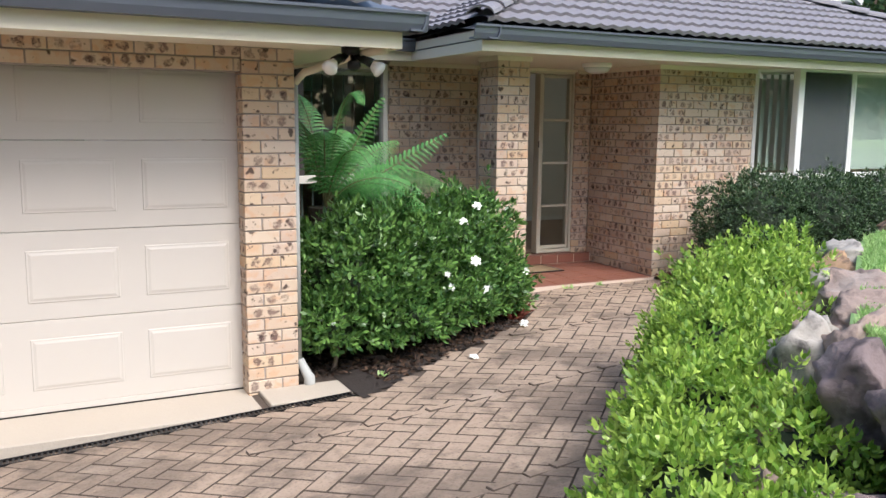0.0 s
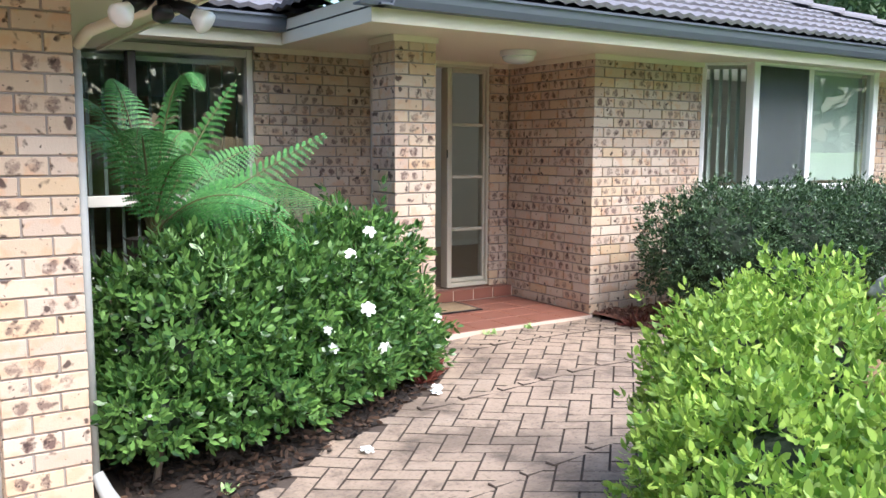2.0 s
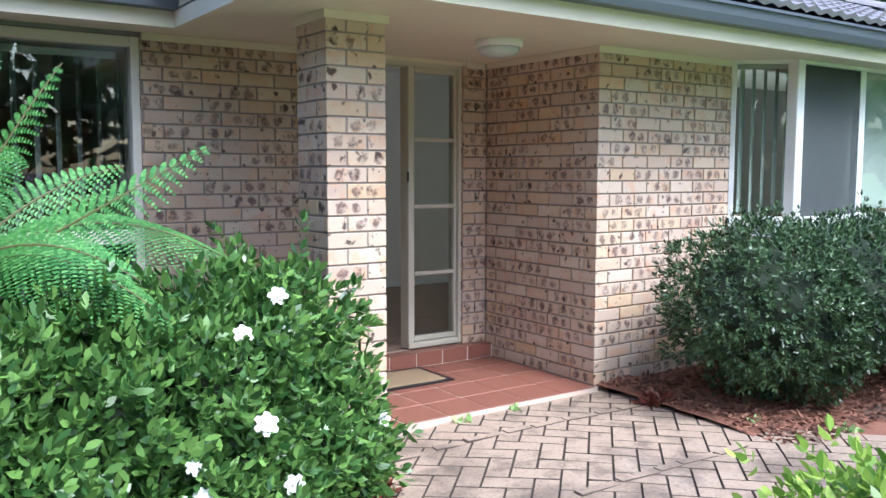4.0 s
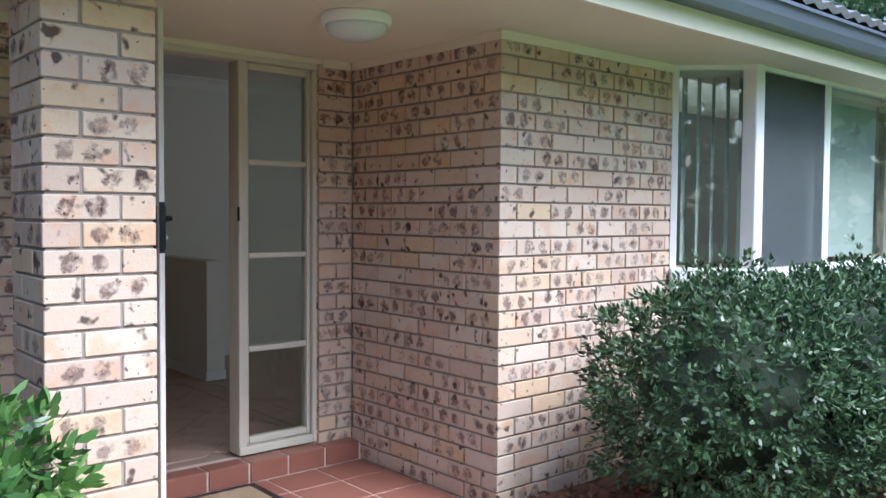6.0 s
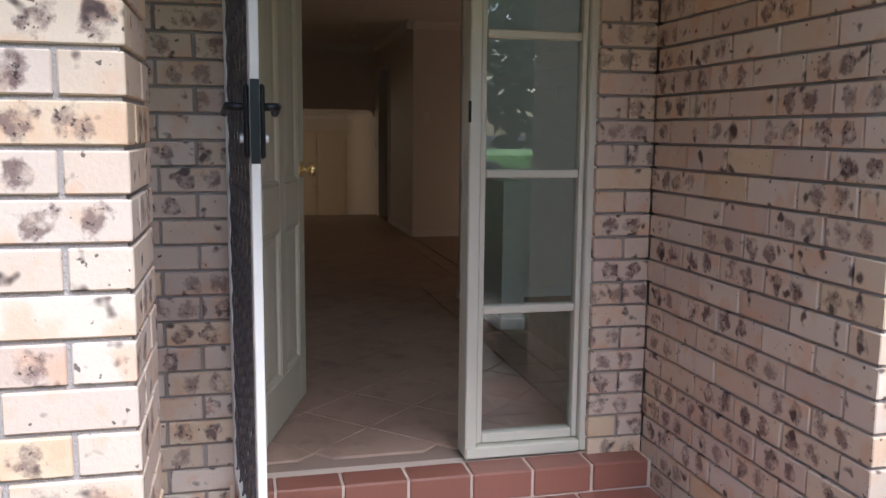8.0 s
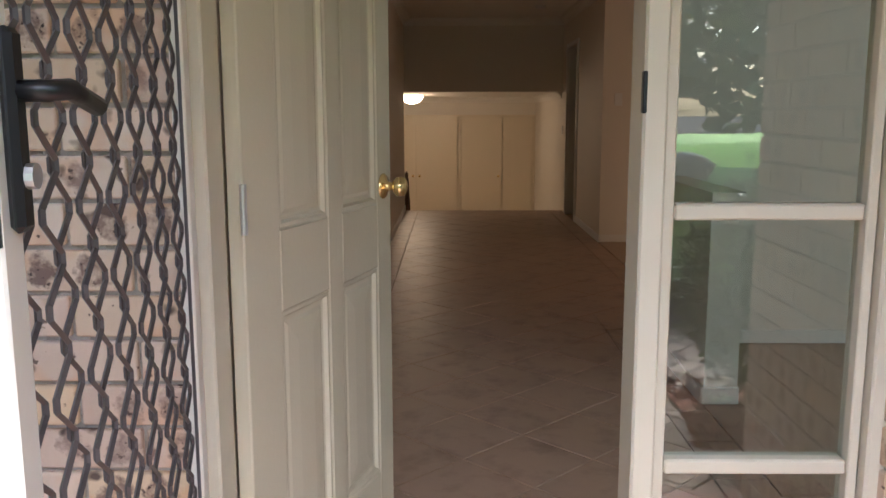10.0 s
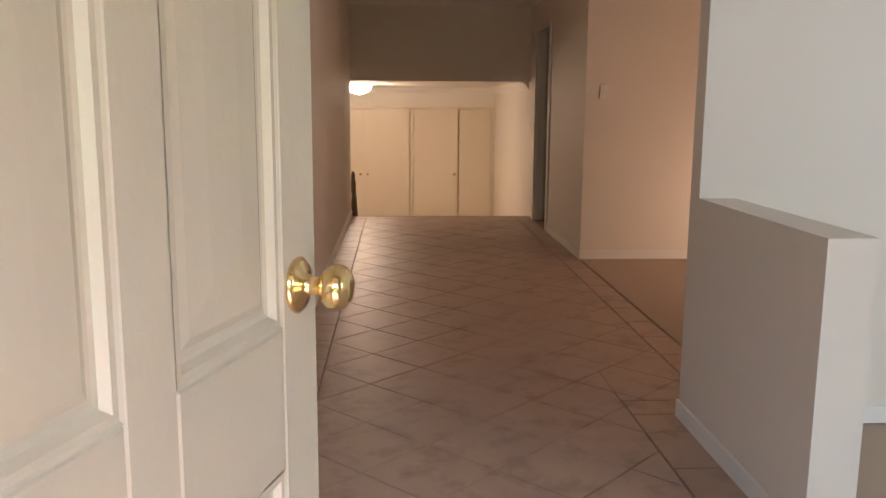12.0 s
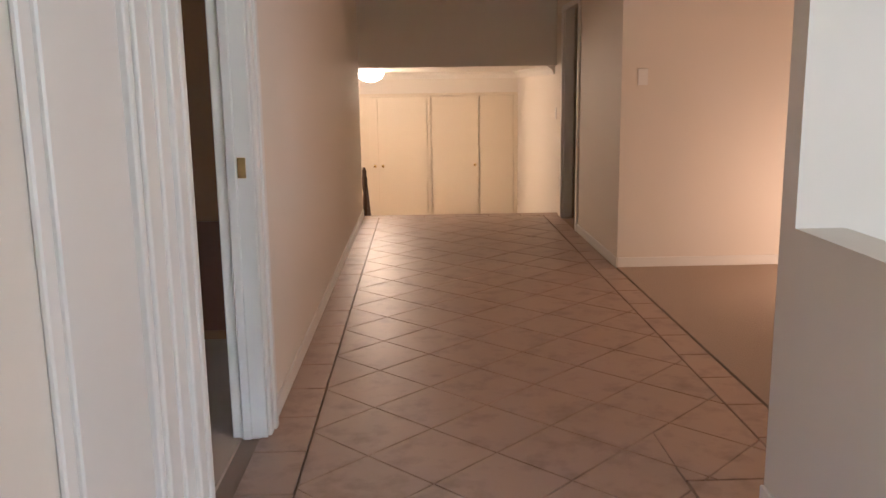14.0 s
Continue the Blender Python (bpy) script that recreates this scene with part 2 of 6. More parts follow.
stained_with(PAVER, 1.3, 0.48, 0.60, (0.062, 0.046, 0.036), 0.55)
stained_with(PAVER, 6.0, 0.52, 0.68, (0.050, 0.037, 0.030), 0.55)
stained_with(PAVER, 2.4, 0.56, 0.70, (0.40, 0.32, 0.25), 0.55)
stained_with(PAVER, 55.0, 0.52, 0.70, (0.06, 0.045, 0.036), 0.5, 4)
stained_with(ROCK, 5.0, 0.50, 0.64, (0.045, 0.034, 0.034), 0.8)
stained_with(ROCK, 3.1, 0.57, 0.66, (0.36, 0.30, 0.26), 0.7)
stained_with(FTILE, 2.2, 0.46, 0.66, (0.36, 0.25, 0.19), 0.5)
stained_with(FTILE, 7.0, 0.50, 0.72, (0.15, 0.09, 0.06), 0.45)
GREYBLIND = mat("grey_blind_fabric", (0.16, 0.17, 0.16), 0.85, var=0.08, scale=6, bump=0.05)
SCREEN = mat("fly_screen", (0.085, 0.095, 0.095), 0.8, var=0.1, scale=200, bump=0.05)
SCREEN.node_tree.nodes["Principled BSDF"].inputs["Alpha"].default_value = 0.60
PLASTIC = mat("white_plastic", (0.80, 0.79, 0.76), 0.3, var=0.03, scale=8, bump=0.0)
FENCE = mat("fence_timber", (0.026, 0.022, 0.020), 0.95, spec=0.1, var=0.3, scale=6, bump=0.5, fine=40)
STEEL = mat("galvanised_steel", (0.50, 0.51, 0.52), 0.35, 0.8, var=0.1, scale=10, bump=0.05)


def lit_mat(name, color, strength):
    m = mat(name, color, 0.4, var=0.02)
    b = m.node_tree.nodes["Principled BSDF"]
    b.inputs["Emission Color"].default_value = (*color, 1)
    b.inputs["Emission Strength"].default_value = strength
    return m


# ---- builders ----
def mesh_ob(name, bm, material, smooth=False):
    me = bpy.data.meshes.new(name)
    bm.normal_update()
    bm.to_mesh(me)
    bm.free()
    me.materials.append(material)
    if smooth:
        me.polygons.foreach_set("use_smooth", [True] * len(me.polygons))
    return new(name, me)


def thing(name, loc, label, category, group="", kind=""):
    e = new(name)
    e.location = loc
    return tagged(e, label, category, group, kind)


def part(name, bm, material, parent, label="", smooth=False):
    """One mesh, in world coordinates, under a thing or a part."""
    o = mesh_ob(name, bm, material, smooth)
    o.parent = parent
    if parent.parent is None:
        o.matrix_parent_inverse = parent.matrix_basis.inverted()
    if label:
        o["label"] = label
    return o


def box(bm, x0, y0, z0, x1, y1, z1, bevel=0.0, m=None):
    ret = bmesh.ops.create_cube(bm, size=1)
    vs = ret["verts"]
    for v in vs:
        v.co = Vector(((x0 + x1) / 2 + v.co.x * (x1 - x0), (y0 + y1) / 2 + v.co.y * (y1 - y0), (z0 + z1) / 2 + v.co.z * (z1 - z0)))
    if bevel:
        es = list({e for v in vs for e in v.link_edges})
        r = bmesh.ops.bevel(bm, geom=es, offset=bevel, segments=1, affect="EDGES")
        vs = list({v for f in r["faces"] for v in f.verts} | {v for v in vs if v.is_valid})
    if m:
        bmesh.ops.transform(bm, matrix=m, verts=vs)
    return vs


def boxes(*rows, bevel=0.0, m=None):
    bm = bmesh.new()
    for r in rows:
        box(bm, *r, bevel=bevel, m=m)
    return bm


def tube(bm, pts, r, n=8, r_end=None):
    """A round bar along points, closed at both ends."""
    pts = [Vector(p) for p in pts]
    rings = []
    for i, p in enumerate(pts):
        d = (pts[min(i + 1, len(pts) - 1)] - pts[max(i - 1, 0)]).normalized()
        a = d.orthogonal().normalized() if i == 0 else (a - d * a.dot(d)).normalized()
        c = d.cross(a)
        rr = r + ((r_end if r_end is not None else r) - r) * i / max(1, len(pts) - 1)
        rings.append([bm.verts.new(p + (a * math.cos(2 * math.pi * k / n) + c * math.sin(2 * math.pi * k / n)) * rr) for k in range(n)])
    for u, v in zip(rings, rings[1:]):
        for k in range(n):
            bm.faces.new((u[k], u[(k + 1) % n], v[(k + 1) % n], v[k]))
    bm.faces.new(rings[0][::-1])
    bm.faces.new(rings[-1])


def turned(bm, profile, m, n=20):
    """A body of revolution about local z from (radius, z) rows."""
    rings = []
    for r, z in profile:
        rings.append([bm.verts.new(m @ Vector((r * math.cos(2 * math.pi * k / n), r * math.sin(2 * math.pi * k / n), z))) for k in range(n)])
    for u, v in zip(rings, rings[1:]):
        for k in range(n):
            bm.faces.new((u[k], u[(k + 1) % n], v[(k + 1) % n], v[k]))
    bm.faces.new(rings[0][::-1])
    bm.faces.new(rings[-1])


def structure(name, bm, material, label, category="", smooth=False):
    return tagged(mesh_ob(name, bm, material, smooth), label, category or name.split("_")[0], kind="structure")


def minus(lo, hi, holes):
    """The stretches of lo..hi that no hole covers."""
    out, at = [], lo
    for a, b in sorted(holes):
        if b <= at or a >= hi:
            continue
        if a > at:
            out.append((at, a))
        at = max(at, b)
    if at < hi:
        out.append((at, hi))
    return out


COURSE, BL, BH, BD = 0.0857, 0.230, 0.076, 0.110
brick_meshes = {}


def brick_mesh(length, depth=BD):
    key = (round(length, 3), depth)
    if key not in brick_meshes:
        bm = boxes((-length / 2, 0, -BH / 2, length / 2, depth, BH / 2), bevel=0.003)
        me = bpy.data.meshes.new("brick")
        bm.normal_update()
        bm.to_mesh(me)
        bm.free()
        me.materials.append(BRICK)
        brick_meshes[key] = me
    return brick_meshes[key]


def lay_brick(parent, x, y, z, turn, length):
    """x, y: the middle of the outer face; the brick's depth goes to its local +y."""
    o = new("brick", brick_mesh(length))
    o.matrix_basis = pose(x + random.uniform(-0.0015, 0.0015), y, z, 0, 0, turn)
    o.parent = parent
    o.matrix_parent_inverse = parent.matrix_basis.inverted()
    return o


def brick_wall(name, ox, oy, turn, length, z0, courses, label, holes=(), quoin=(0.0, 0.0), thick=BD, flip=False):
    """A stretcher-bond wall whose outer face starts at ox, oy and runs along the turned x axis. holes: (s0, s1, z0, z1)."""
    m = pose(ox, oy, 0, 0, 0, turn)
    zt = z0 + courses * COURSE
    bm = bmesh.new()
    cuts = sorted({0.0, length, *[h for q in holes for h in q[:2]]})
    for a, b in zip(cuts, cuts[1:]):
        mid = (a + b) / 2
        for u, v in minus(z0, zt, [(q[2], q[3]) for q in holes if q[0] < mid < q[1]]):
            box(bm, a + (0.009 if a == 0 else 0), 0.013, u, b - (0.009 if b == length else 0), thick, v, m=m)
    w = structure(name, bm, MORTAR, label, "brick wall")
    for c in range(courses):
        z = z0 + (c + 0.5) * COURSE
        begin = quoin[c % 2]
        s = begin if quoin[0] != quoin[1] else begin - (0.12 if c % 2 else 0)
        while s < length - 0.03:
            e = s + BL
            for u, v in minus(max(s, begin), min(e, length), [(q[0], q[1]) for q in holes if q[2] < z < q[3]]):
                if v - u > 0.03:
                    p = m @ Vector((length - (u + v) / 2 if flip else (u + v) / 2, random.uniform(-0.001, 0.0015), z))
                    lay_brick(w, p.x, p.y, z, turn, v - u)
            s = e + 0.01
    return w


def brick_pillar(name, x0, y0, size, z0, courses, label):
    t = thing(name, (x0 + size / 2, y0 + size / 2, z0), label, "pillar", kind="structure")
    part("core", boxes((x0 + 0.009, y0 + 0.009, z0, x0 + size - 0.009, y0 + size - 0.009, z0 + courses * COURSE)), MORTAR, t, "recessed grey mortar")
    for c in range(courses):
        z = z0 + (c + 0.5) * COURSE
        a, b = (0, size) if c % 2 else (size, 0)
        h = BL / 2
        if c % 2:
            lay_brick(t, x0 + h, y0, z, 0, BL)
            lay_brick(t, x0 + size, y0 + h, z, 90, BL)
            lay_brick(t, x0 + size - h, y0 + size, z, 180, BL)
            lay_brick(t, x0, y0 + size - h, z, 270, BL)
        else:
            lay_brick(t, x0 + size - h, y0, z, 0, BL)
            lay_brick(t, x0 + size, y0 + size - h, z, 90, BL)
            lay_brick(t, x0 + h, y0 + size, z, 180, BL)
            lay_brick(t, x0, y0 + h, z, 270, BL)
    return t


def ground_z(x, y):
    return -0.03 + 0.055 * min(0.0, x + 0.5) + 0.06 * max(0.0, -y - 3.2)


# ---- ground ----
def sheet(name, xs, ys, zf, material, label, category):
    bm = bmesh.new()
    grid = [[bm.verts.new((x, y, zf(x, y))) for y in ys] for x in xs]
    for i in range(len(xs) - 1):
        for j in range(len(ys) - 1):
            bm.faces.new((grid[i][j], grid[i + 1][j], grid[i + 1][j + 1], grid[i][j + 1]))
    return structure(name, bm, material, label, category, smooth=True)


def span(a, b, n):
    return [a + (b - a) * i / n for i in range(n + 1)]


def lower(x, y):
    if y > 1.0 and -5 < x < 6:
        return -2.2
    return ground_z(max(-12, min(6, x)), max(-12, y)) - 0.06


sheet("ground", [-300, -60] + span(-14, 14, 40) + [60, 300], [-300, -60] + span(-16, 14, 40) + [60, 300], lower, SOIL, "dark brown bare garden soil", "ground")

# ---- walls of the house ----
SOFF = 2.25
ZB = -COURSE * 3
NC = 29
brick_wall("wall_porch_side", 0.63, -0.08, -90, 1.20, ZB, NC, "cream mottled brick side wall of the porch", quoin=(0.12, 0.0), flip=True)
brick_wall("wall_front_west", 0.63, -1.28, 0, 1.37, ZB, NC, "cream mottled brick front wall beside the porch", quoin=(0.0, 0.12))
brick_wall("wall_front_east", 2.0, -1.28, 0, 3.55, ZB, NC, "cream mottled brick front wall round the bay window", holes=[(0.0, 2.66, 1.10, 2.4)])
brick_wall("wall_door_east", 0.41, -0.08, 0, 0.22, ZB, NC, "narrow cream brick strip beside the sidelight")
brick_wall("wall_door_west", -3.745, -0.08, 0, 2.865, ZB, NC, "cream mottled brick wall between door and garden window", holes=[(0.0, 1.785, 0.42, 2.22)])
brick_wall("wall_garage_side", -3.765, -2.43, 90, 2.35, -0.31, 28, "cream brick side wall of the garage", quoin=(0.0, 0.0))
brick_wall("wall_garage_lintel", -9.2, -2.79, 0, 5.08, 1.93, 2, "cream brick band above the garage door")
brick_pillar("porch_pillar", -1.385, -1.37, 0.35, ZB, NC, "square cream brick pillar holding up the porch roof")
brick_pillar("garage_pillar", -4.115, -2.79, 0.35, -0.31, 28, "square cream brick pillar at the end of the garage")

# plaster inside the brick, closing the rooms
IN = 0.115
Z1 = 2.56
structure("wall_inner_door", boxes((-1.95, 0.032, -0.3, -0.92, 0.14, Z1), (-3.9, 0.032, -0.3, -1.95, 0.14, 0.42), (-3.9, 0.032, 2.22, -1.95, 0.14, Z1), (0.43, 0.032, -0.3, 0.74, 0.14, Z1), (-0.92, 0.032, 2.22, 0.43, 0.14, Z1)), PLASTER, "painted plaster wall round the front door", "wall")
structure("wall_inner_bay", boxes((0.743, -1.168, -0.3, 0.85, 0.03, Z1), (0.85, -1.168, -0.3, 2.0, -1.06, Z1), (4.66, -1.168, -0.3, 5.5, -1.06, Z1), (2.0, -1.168, -0.3, 4.66, -1.06, 1.08), (2.0, -1.168, 2.3, 4.66, -1.06, Z1), (5.4, -1.06, -0.3, 5.5, 8.0, Z1)), PLASTER, "painted plaster walls of the front room", "wall")
LX = -1.005
structure("wall_hall_left", boxes((LX - 0.13, 0.14, -0.3, LX, 1.95, Z1), (LX - 0.13, 2.38, -0.3, LX, 2.76, Z1), (LX - 0.13, 3.65, -0.3, LX, 9.3, Z1), (LX - 0.13, 1.95, 2.17, LX, 2.38, Z1), (LX - 0.13, 2.76, 2.17, LX, 3.65, Z1)), PLASTER, "long painted plaster hall wall with a doorway", "wall")
structure("wall_half", boxes((0.68, 1.915, IN, 0.825, 2.9, 1.03)), PLASTER, "low painted half wall with a flat top", "wall")
structure("wall_divider", boxes((0.68, 2.9, IN, 5.4, 3.0, Z1)), PLASTER, "white painted full height dividing wall", "wall")
structure("wall_hall_right", boxes((1.04, 6.58, -1.3, 5.4, 6.69, Z1), (1.04, 6.69, -1.3, 1.14, 8.2, Z1), (1.04, 8.2, 2.17, 1.14, 9.0, Z1), (1.04, 9.0, -1.3, 1.14, 13.1, Z1)), PLASTER, "painted plaster wall with corner and doorway", "wall")
structure("wall_bulkhead", boxes((-4.0, 9.46, 1.64, 1.04, 9.56, Z1)), PLASTER, "plaster bulkhead above the steps down", "wall")
structure("wall_lower", boxes((-4.0, 13.0, -1.3, -1.6, 13.1, 1.64), (-4.1, 9.2, -1.3, -4.0, 13.1, 1.7), (-1.6, 13.0, 1.31, 1.04, 13.1, 1.64), (-4.0, 9.2, -1.3, LX - 0.1, 9.3, Z1)), PLASTER, "painted plaster walls of the lower hall", "wall")
structure("ceiling_hall", boxes((-4.0, 0.14, Z1, 5.5, 9.46, Z1 + 0.1), (0.74, -1.17, Z1, 5.5, 0.14, Z1 + 0.1)), CEIL, "flat white painted ceiling", "ceiling")
structure("ceiling_lower", boxes((-4.0, 9.56, 1.64, 1.14, 13.1, 1.74)), CEIL, "flat white ceiling of the lower hall", "ceiling")
structure("wall_side_room", boxes((-4.0, 0.14, -0.3, -3.9, 9.2, Z1), (-3.9, 5.5, -0.3, LX - 0.1, 5.6, Z1), (1.14, 9.15, -0.3, 3.1, 9.25, Z1), (3.0, 6.69, -0.3, 3.1, 9.15, Z1)), PLASTER, "painted plaster walls of the side rooms", "wall")
structure("floor_slab", boxes((-4.0, 0.0, -0.3, 5.5, 9.3, IN - 0.012), (0.745, -1.168, -0.3, 5.5, 0.0, IN - 0.012)), FGROUT, "grouted floor bed under the tiles", "floor")
structure("floor_lower", boxes((-4.0, 9.3, -1.4, 1.04, 13.1, -1.22)), CARPET, "beige carpet in the lower hall", "floor")
structure("carpet_family_room", boxes((1.04, 3.0, 0.09, 5.4, 6.58, IN + 0.004), (0.85, -1.06, 0.09, 5.4, 2.9, IN - 0.004), (-3.9, 0.14, 0.09, LX - 0.1, 5.5, IN + 0.004)), CARPET, "beige pile carpet", "carpet")
structure("steps_down", boxes((LX, 9.3, -1.2, 1.04, 9.58, -0.08), (LX, 9.58, -1.2, 1.04, 9.86, -0.3), (LX, 9.86, -1.2, 1.04, 10.14, -0.52), (LX, 10.14, -1.2, 1.04, 10.42, -0.75), (LX, 10.42, -1.2, 1.04, 10.7, -0.98)), CARPET, "carpeted steps down to the lower hall", "steps")

# ---- eaves and roof ----
EX, EY, EB = -1.87, -1.93, -0.47
structure("soffit_porch", boxes((EX + 0.03, EY + 0.03, SOFF, 6.1, -0.07, SOFF + 0.02), (-3.7, EB + 0.03, SOFF, EX + 0.03, -0.07, SOFF + 0.02)), SOFFIT, "flat cream painted eaves lining", "soffit")
structure("fascia_house", boxes((EX, EY, SOFF - 0.02, 6.13, EY + 0.025, SOFF + 0.16), (EX, EY + 0.025, SOFF - 0.02, EX + 0.025, EB, SOFF + 0.16), (-3.6, EB, SOFF - 0.02, EX + 0.025, EB + 0.025, SOFF + 0.16)), FASCIA, "cream painted timber fascia board", "fascia")


def gutter(name, runs, label):
    t = thing(name, (runs[0][0], runs[0][1], runs[0][4]), label, "gutter", kind="structure")
    for x0, y0, x1, y1, z, side in runs:
        d = Vector((x1 - x0, y1 - y0, 0))
        n = Vector((d.y, -d.x, 0)).normalized() * side
        prof = [(0.0, 0.0), (0.085, 0.0), (0.105, 0.045), (0.115, 0.10), (0.128, 0.10), (0.128, 0.118), (0.105, 0.118), (0.095, 0.05), (0.078, 0.012), (0.0, 0.012)]
        bm = bmesh.new()
        ends = [[bm.verts.new(Vector((x, y, z)) + n * a + Vector((0, 0, b))) for a, b in prof] for x, y in ((x0, y0), (x1, y1))]
        k = len(prof)
        for i in range(k):
            bm.faces.new((ends[0][i], ends[1][i], ends[1][(i + 1) % k], ends[0][(i + 1) % k]))
        bm.faces.new(ends[0]), bm.faces.new(ends[1][::-1])
        bmesh.ops.recalc_face_normals(bm, faces=bm.faces)
        part("gutter_run", bm, GUTTER, t)
    return t


gutter("gutter_house", [(EX - 0.128, EY, 6.15, EY, SOFF + 0.07, 1), (EX, EB, EX, EY - 0.128, SOFF + 0.07, -1), (-3.6, EB, EX, EB, SOFF + 0.07, 1)], "dark blue-grey steel gutter along the eaves")
SL = 0.40


def roof_plane(name, pts, label):
    bm = bmesh.new()
    bm.faces.new([bm.verts.new(p) for p in pts])
    return structure(name, bm, GUTTER, label, "roof")


RZ = SOFF + 0.19
top = 3.4
hx, hy = EX - 0.05 + top, EY - 0.05 + top
roof_plane("roof_front", [(EX - 0.05, EY - 0.05, RZ), (6.2, EY - 0.05, RZ), (6.2 - top, hy, RZ + SL * top), (hx, hy, RZ + SL * top)], "dark underlay of the front roof slope")
roof_plane("roof_left", [(EX - 0.05, EY - 0.05, RZ), (hx, hy, RZ + SL * top), (hx - 2.2, hy + 1.2, RZ + SL * (top - 2.2)), (EX - 0.05, EB - 0.05, RZ)], "dark underlay of the left roof slope")
roof_plane("roof_back", [(-9.0, EB - 0.05, RZ), (EX - 0.05, EB - 0.05, RZ), (EX - 0.05 + 4.6, EB - 0.05 + 4.6, RZ + SL * 4.6), (-9.0, EB - 0.05 + 4.6, RZ + SL * 4.6)], "dark underlay of the rear roof slope")
roof_plane("roof_right", [(6.2, EY - 0.05, RZ), (6.2, 9, RZ), (6.2 - top, 9, RZ + SL * top), (6.2 - top, hy, RZ + SL * top)], "dark underlay of the right roof slope")

# ---- garage ----
GZ = 2.09
GX = -3.25
structure("soffit_garage", boxes((-9.2, -3.37, GZ, GX - 0.02, -2.7, GZ + 0.02), (-3.745, -2.7, GZ, GX - 0.02, -0.75, GZ + 0.02)), SOFFIT, "flat cream painted garage eaves lining", "soffit")
structure("fascia_garage", boxes((-9.2, -3.4, GZ - 0.02, GX, -3.375, GZ + 0.17), (GX - 0.02, -3.375, GZ - 0.02, GX + 0.005, -0.75, GZ + 0.17)), FASCIA, "cream painted fascia board of the garage", "fascia")
gutter("gutter_garage", [(-9.2, -3.4, GX + 0.13, -3.4, GZ + 0.08, 1), (GX + 0.005, -3.52, GX + 0.005, -0.75, GZ + 0.08, 1)], "dark blue-grey steel gutter of the garage")
roof_plane("roof_garage", [(-9.2, -3.45, GZ + 0.2), (GX + 0.05, -3.45, GZ + 0.2), (-5.8, -0.9, GZ + 1.2), (-9.2, -0.9, GZ + 1.2)], "dark tiled garage roof slope")
gd = thing("garage_door", (-6.6, -2.62, -0.24), "cream sectional garage door with pressed panels, closed", "garage door", kind="structure")
for k in range(4):
    z0 = -0.19 + k * 0.56
    sec = part("panel_section", boxes((-9.1, -2.62, z0, -4.07, -2.58, z0 + 0.556), bevel=0.003), GARAGE, gd)
    for j in range(7):
        x1 = -4.19 - j * 0.70
        rim = bmesh.new()
        vs = [[rim.verts.new((x, y, z)) for x, z in ((x1 - 0.54 + i, z0 + 0.11 + i), (x1 - i, z0 + 0.11 + i), (x1 - i, z0 + 0.44 - i), (x1 - 0.54 + i, z0 + 0.44 - i))] for y, i in ((-2.6205, 0.0), (-2.6245, 0.004), (-2.6245, 0.014), (-2.6285, 0.030))]
        for p, q in zip(vs, vs[1:]):
            for i in range(4):
                rim.faces.new((p[i], p[(i + 1) % 4], q[(i + 1) % 4], q[i]))
        rim.faces.new(vs[-1])
        bmesh.ops.recalc_face_normals(rim, faces=rim.faces)
        part("pressed_panel", rim, GARAGE, sec)
part("bottom_rail", boxes((-9.1, -2.622, -0.228, -4.07, -2.58, -0.191), bevel=0.003), GARAGE, gd)
part("bottom_seal", boxes((-9.1, -2.615, -0.239, -4.07, -2.59, -0.2285)), BLACKM, gd, "black rubber seal")
structure("slab_garage", boxes((-9.2, -3.12, -0.5, -3.78, -2.4, -0.24), (-4.05, -3.122, -0.5, -3.32, -2.795, -0.205), bevel=0.006), CONCRETE, "pale concrete apron at the garage door", "slab")

# ---- porch floor ----
structure("floor_porch", boxes((-1.38, -1.31, -0.3, 0.64, -0.08, -0.004), (-0.91, -0.17, -0.1, 0.63, 0.0, IN - 0.012)), GROUT, "pale grouted porch floor and step", "floor")


def driveway_z(x, y):
    return ground_z(x, y) - 0.012


sheet("driveway", span(-10, 3.5, 54), span(-13, -1.3, 44), driveway_z, JOINT, "dark joints of the stamped concrete driveway", "driveway")



# ---- front door, sidelight, screen door ----
frame_y0, frame_y1 = -0.055, 0.06
df = thing("door_frame", (-0.25, 0, IN), "cream painted timber door frame with a sidelight", "door frame", kind="structure")
HEAD = 2.19
for n, r in (("jamb", (-0.905, frame_y0, IN, -0.855, frame_y1, HEAD)), ("mullion", (-0.065, frame_y0, IN, -0.02, frame_y1, HEAD)), ("jamb", (0.385, frame_y0, IN, 0.43, frame_y1, HEAD)), ("head", (-0.905, frame_y0 - 0.004, HEAD, 0.43, frame_y1, HEAD + 0.05)), ("sill", (-0.064, frame_y0 - 0.004, IN, 0.384, frame_y1, IN + 0.045))):
    part(n, boxes(r, bevel=0.005), CREAM, df)
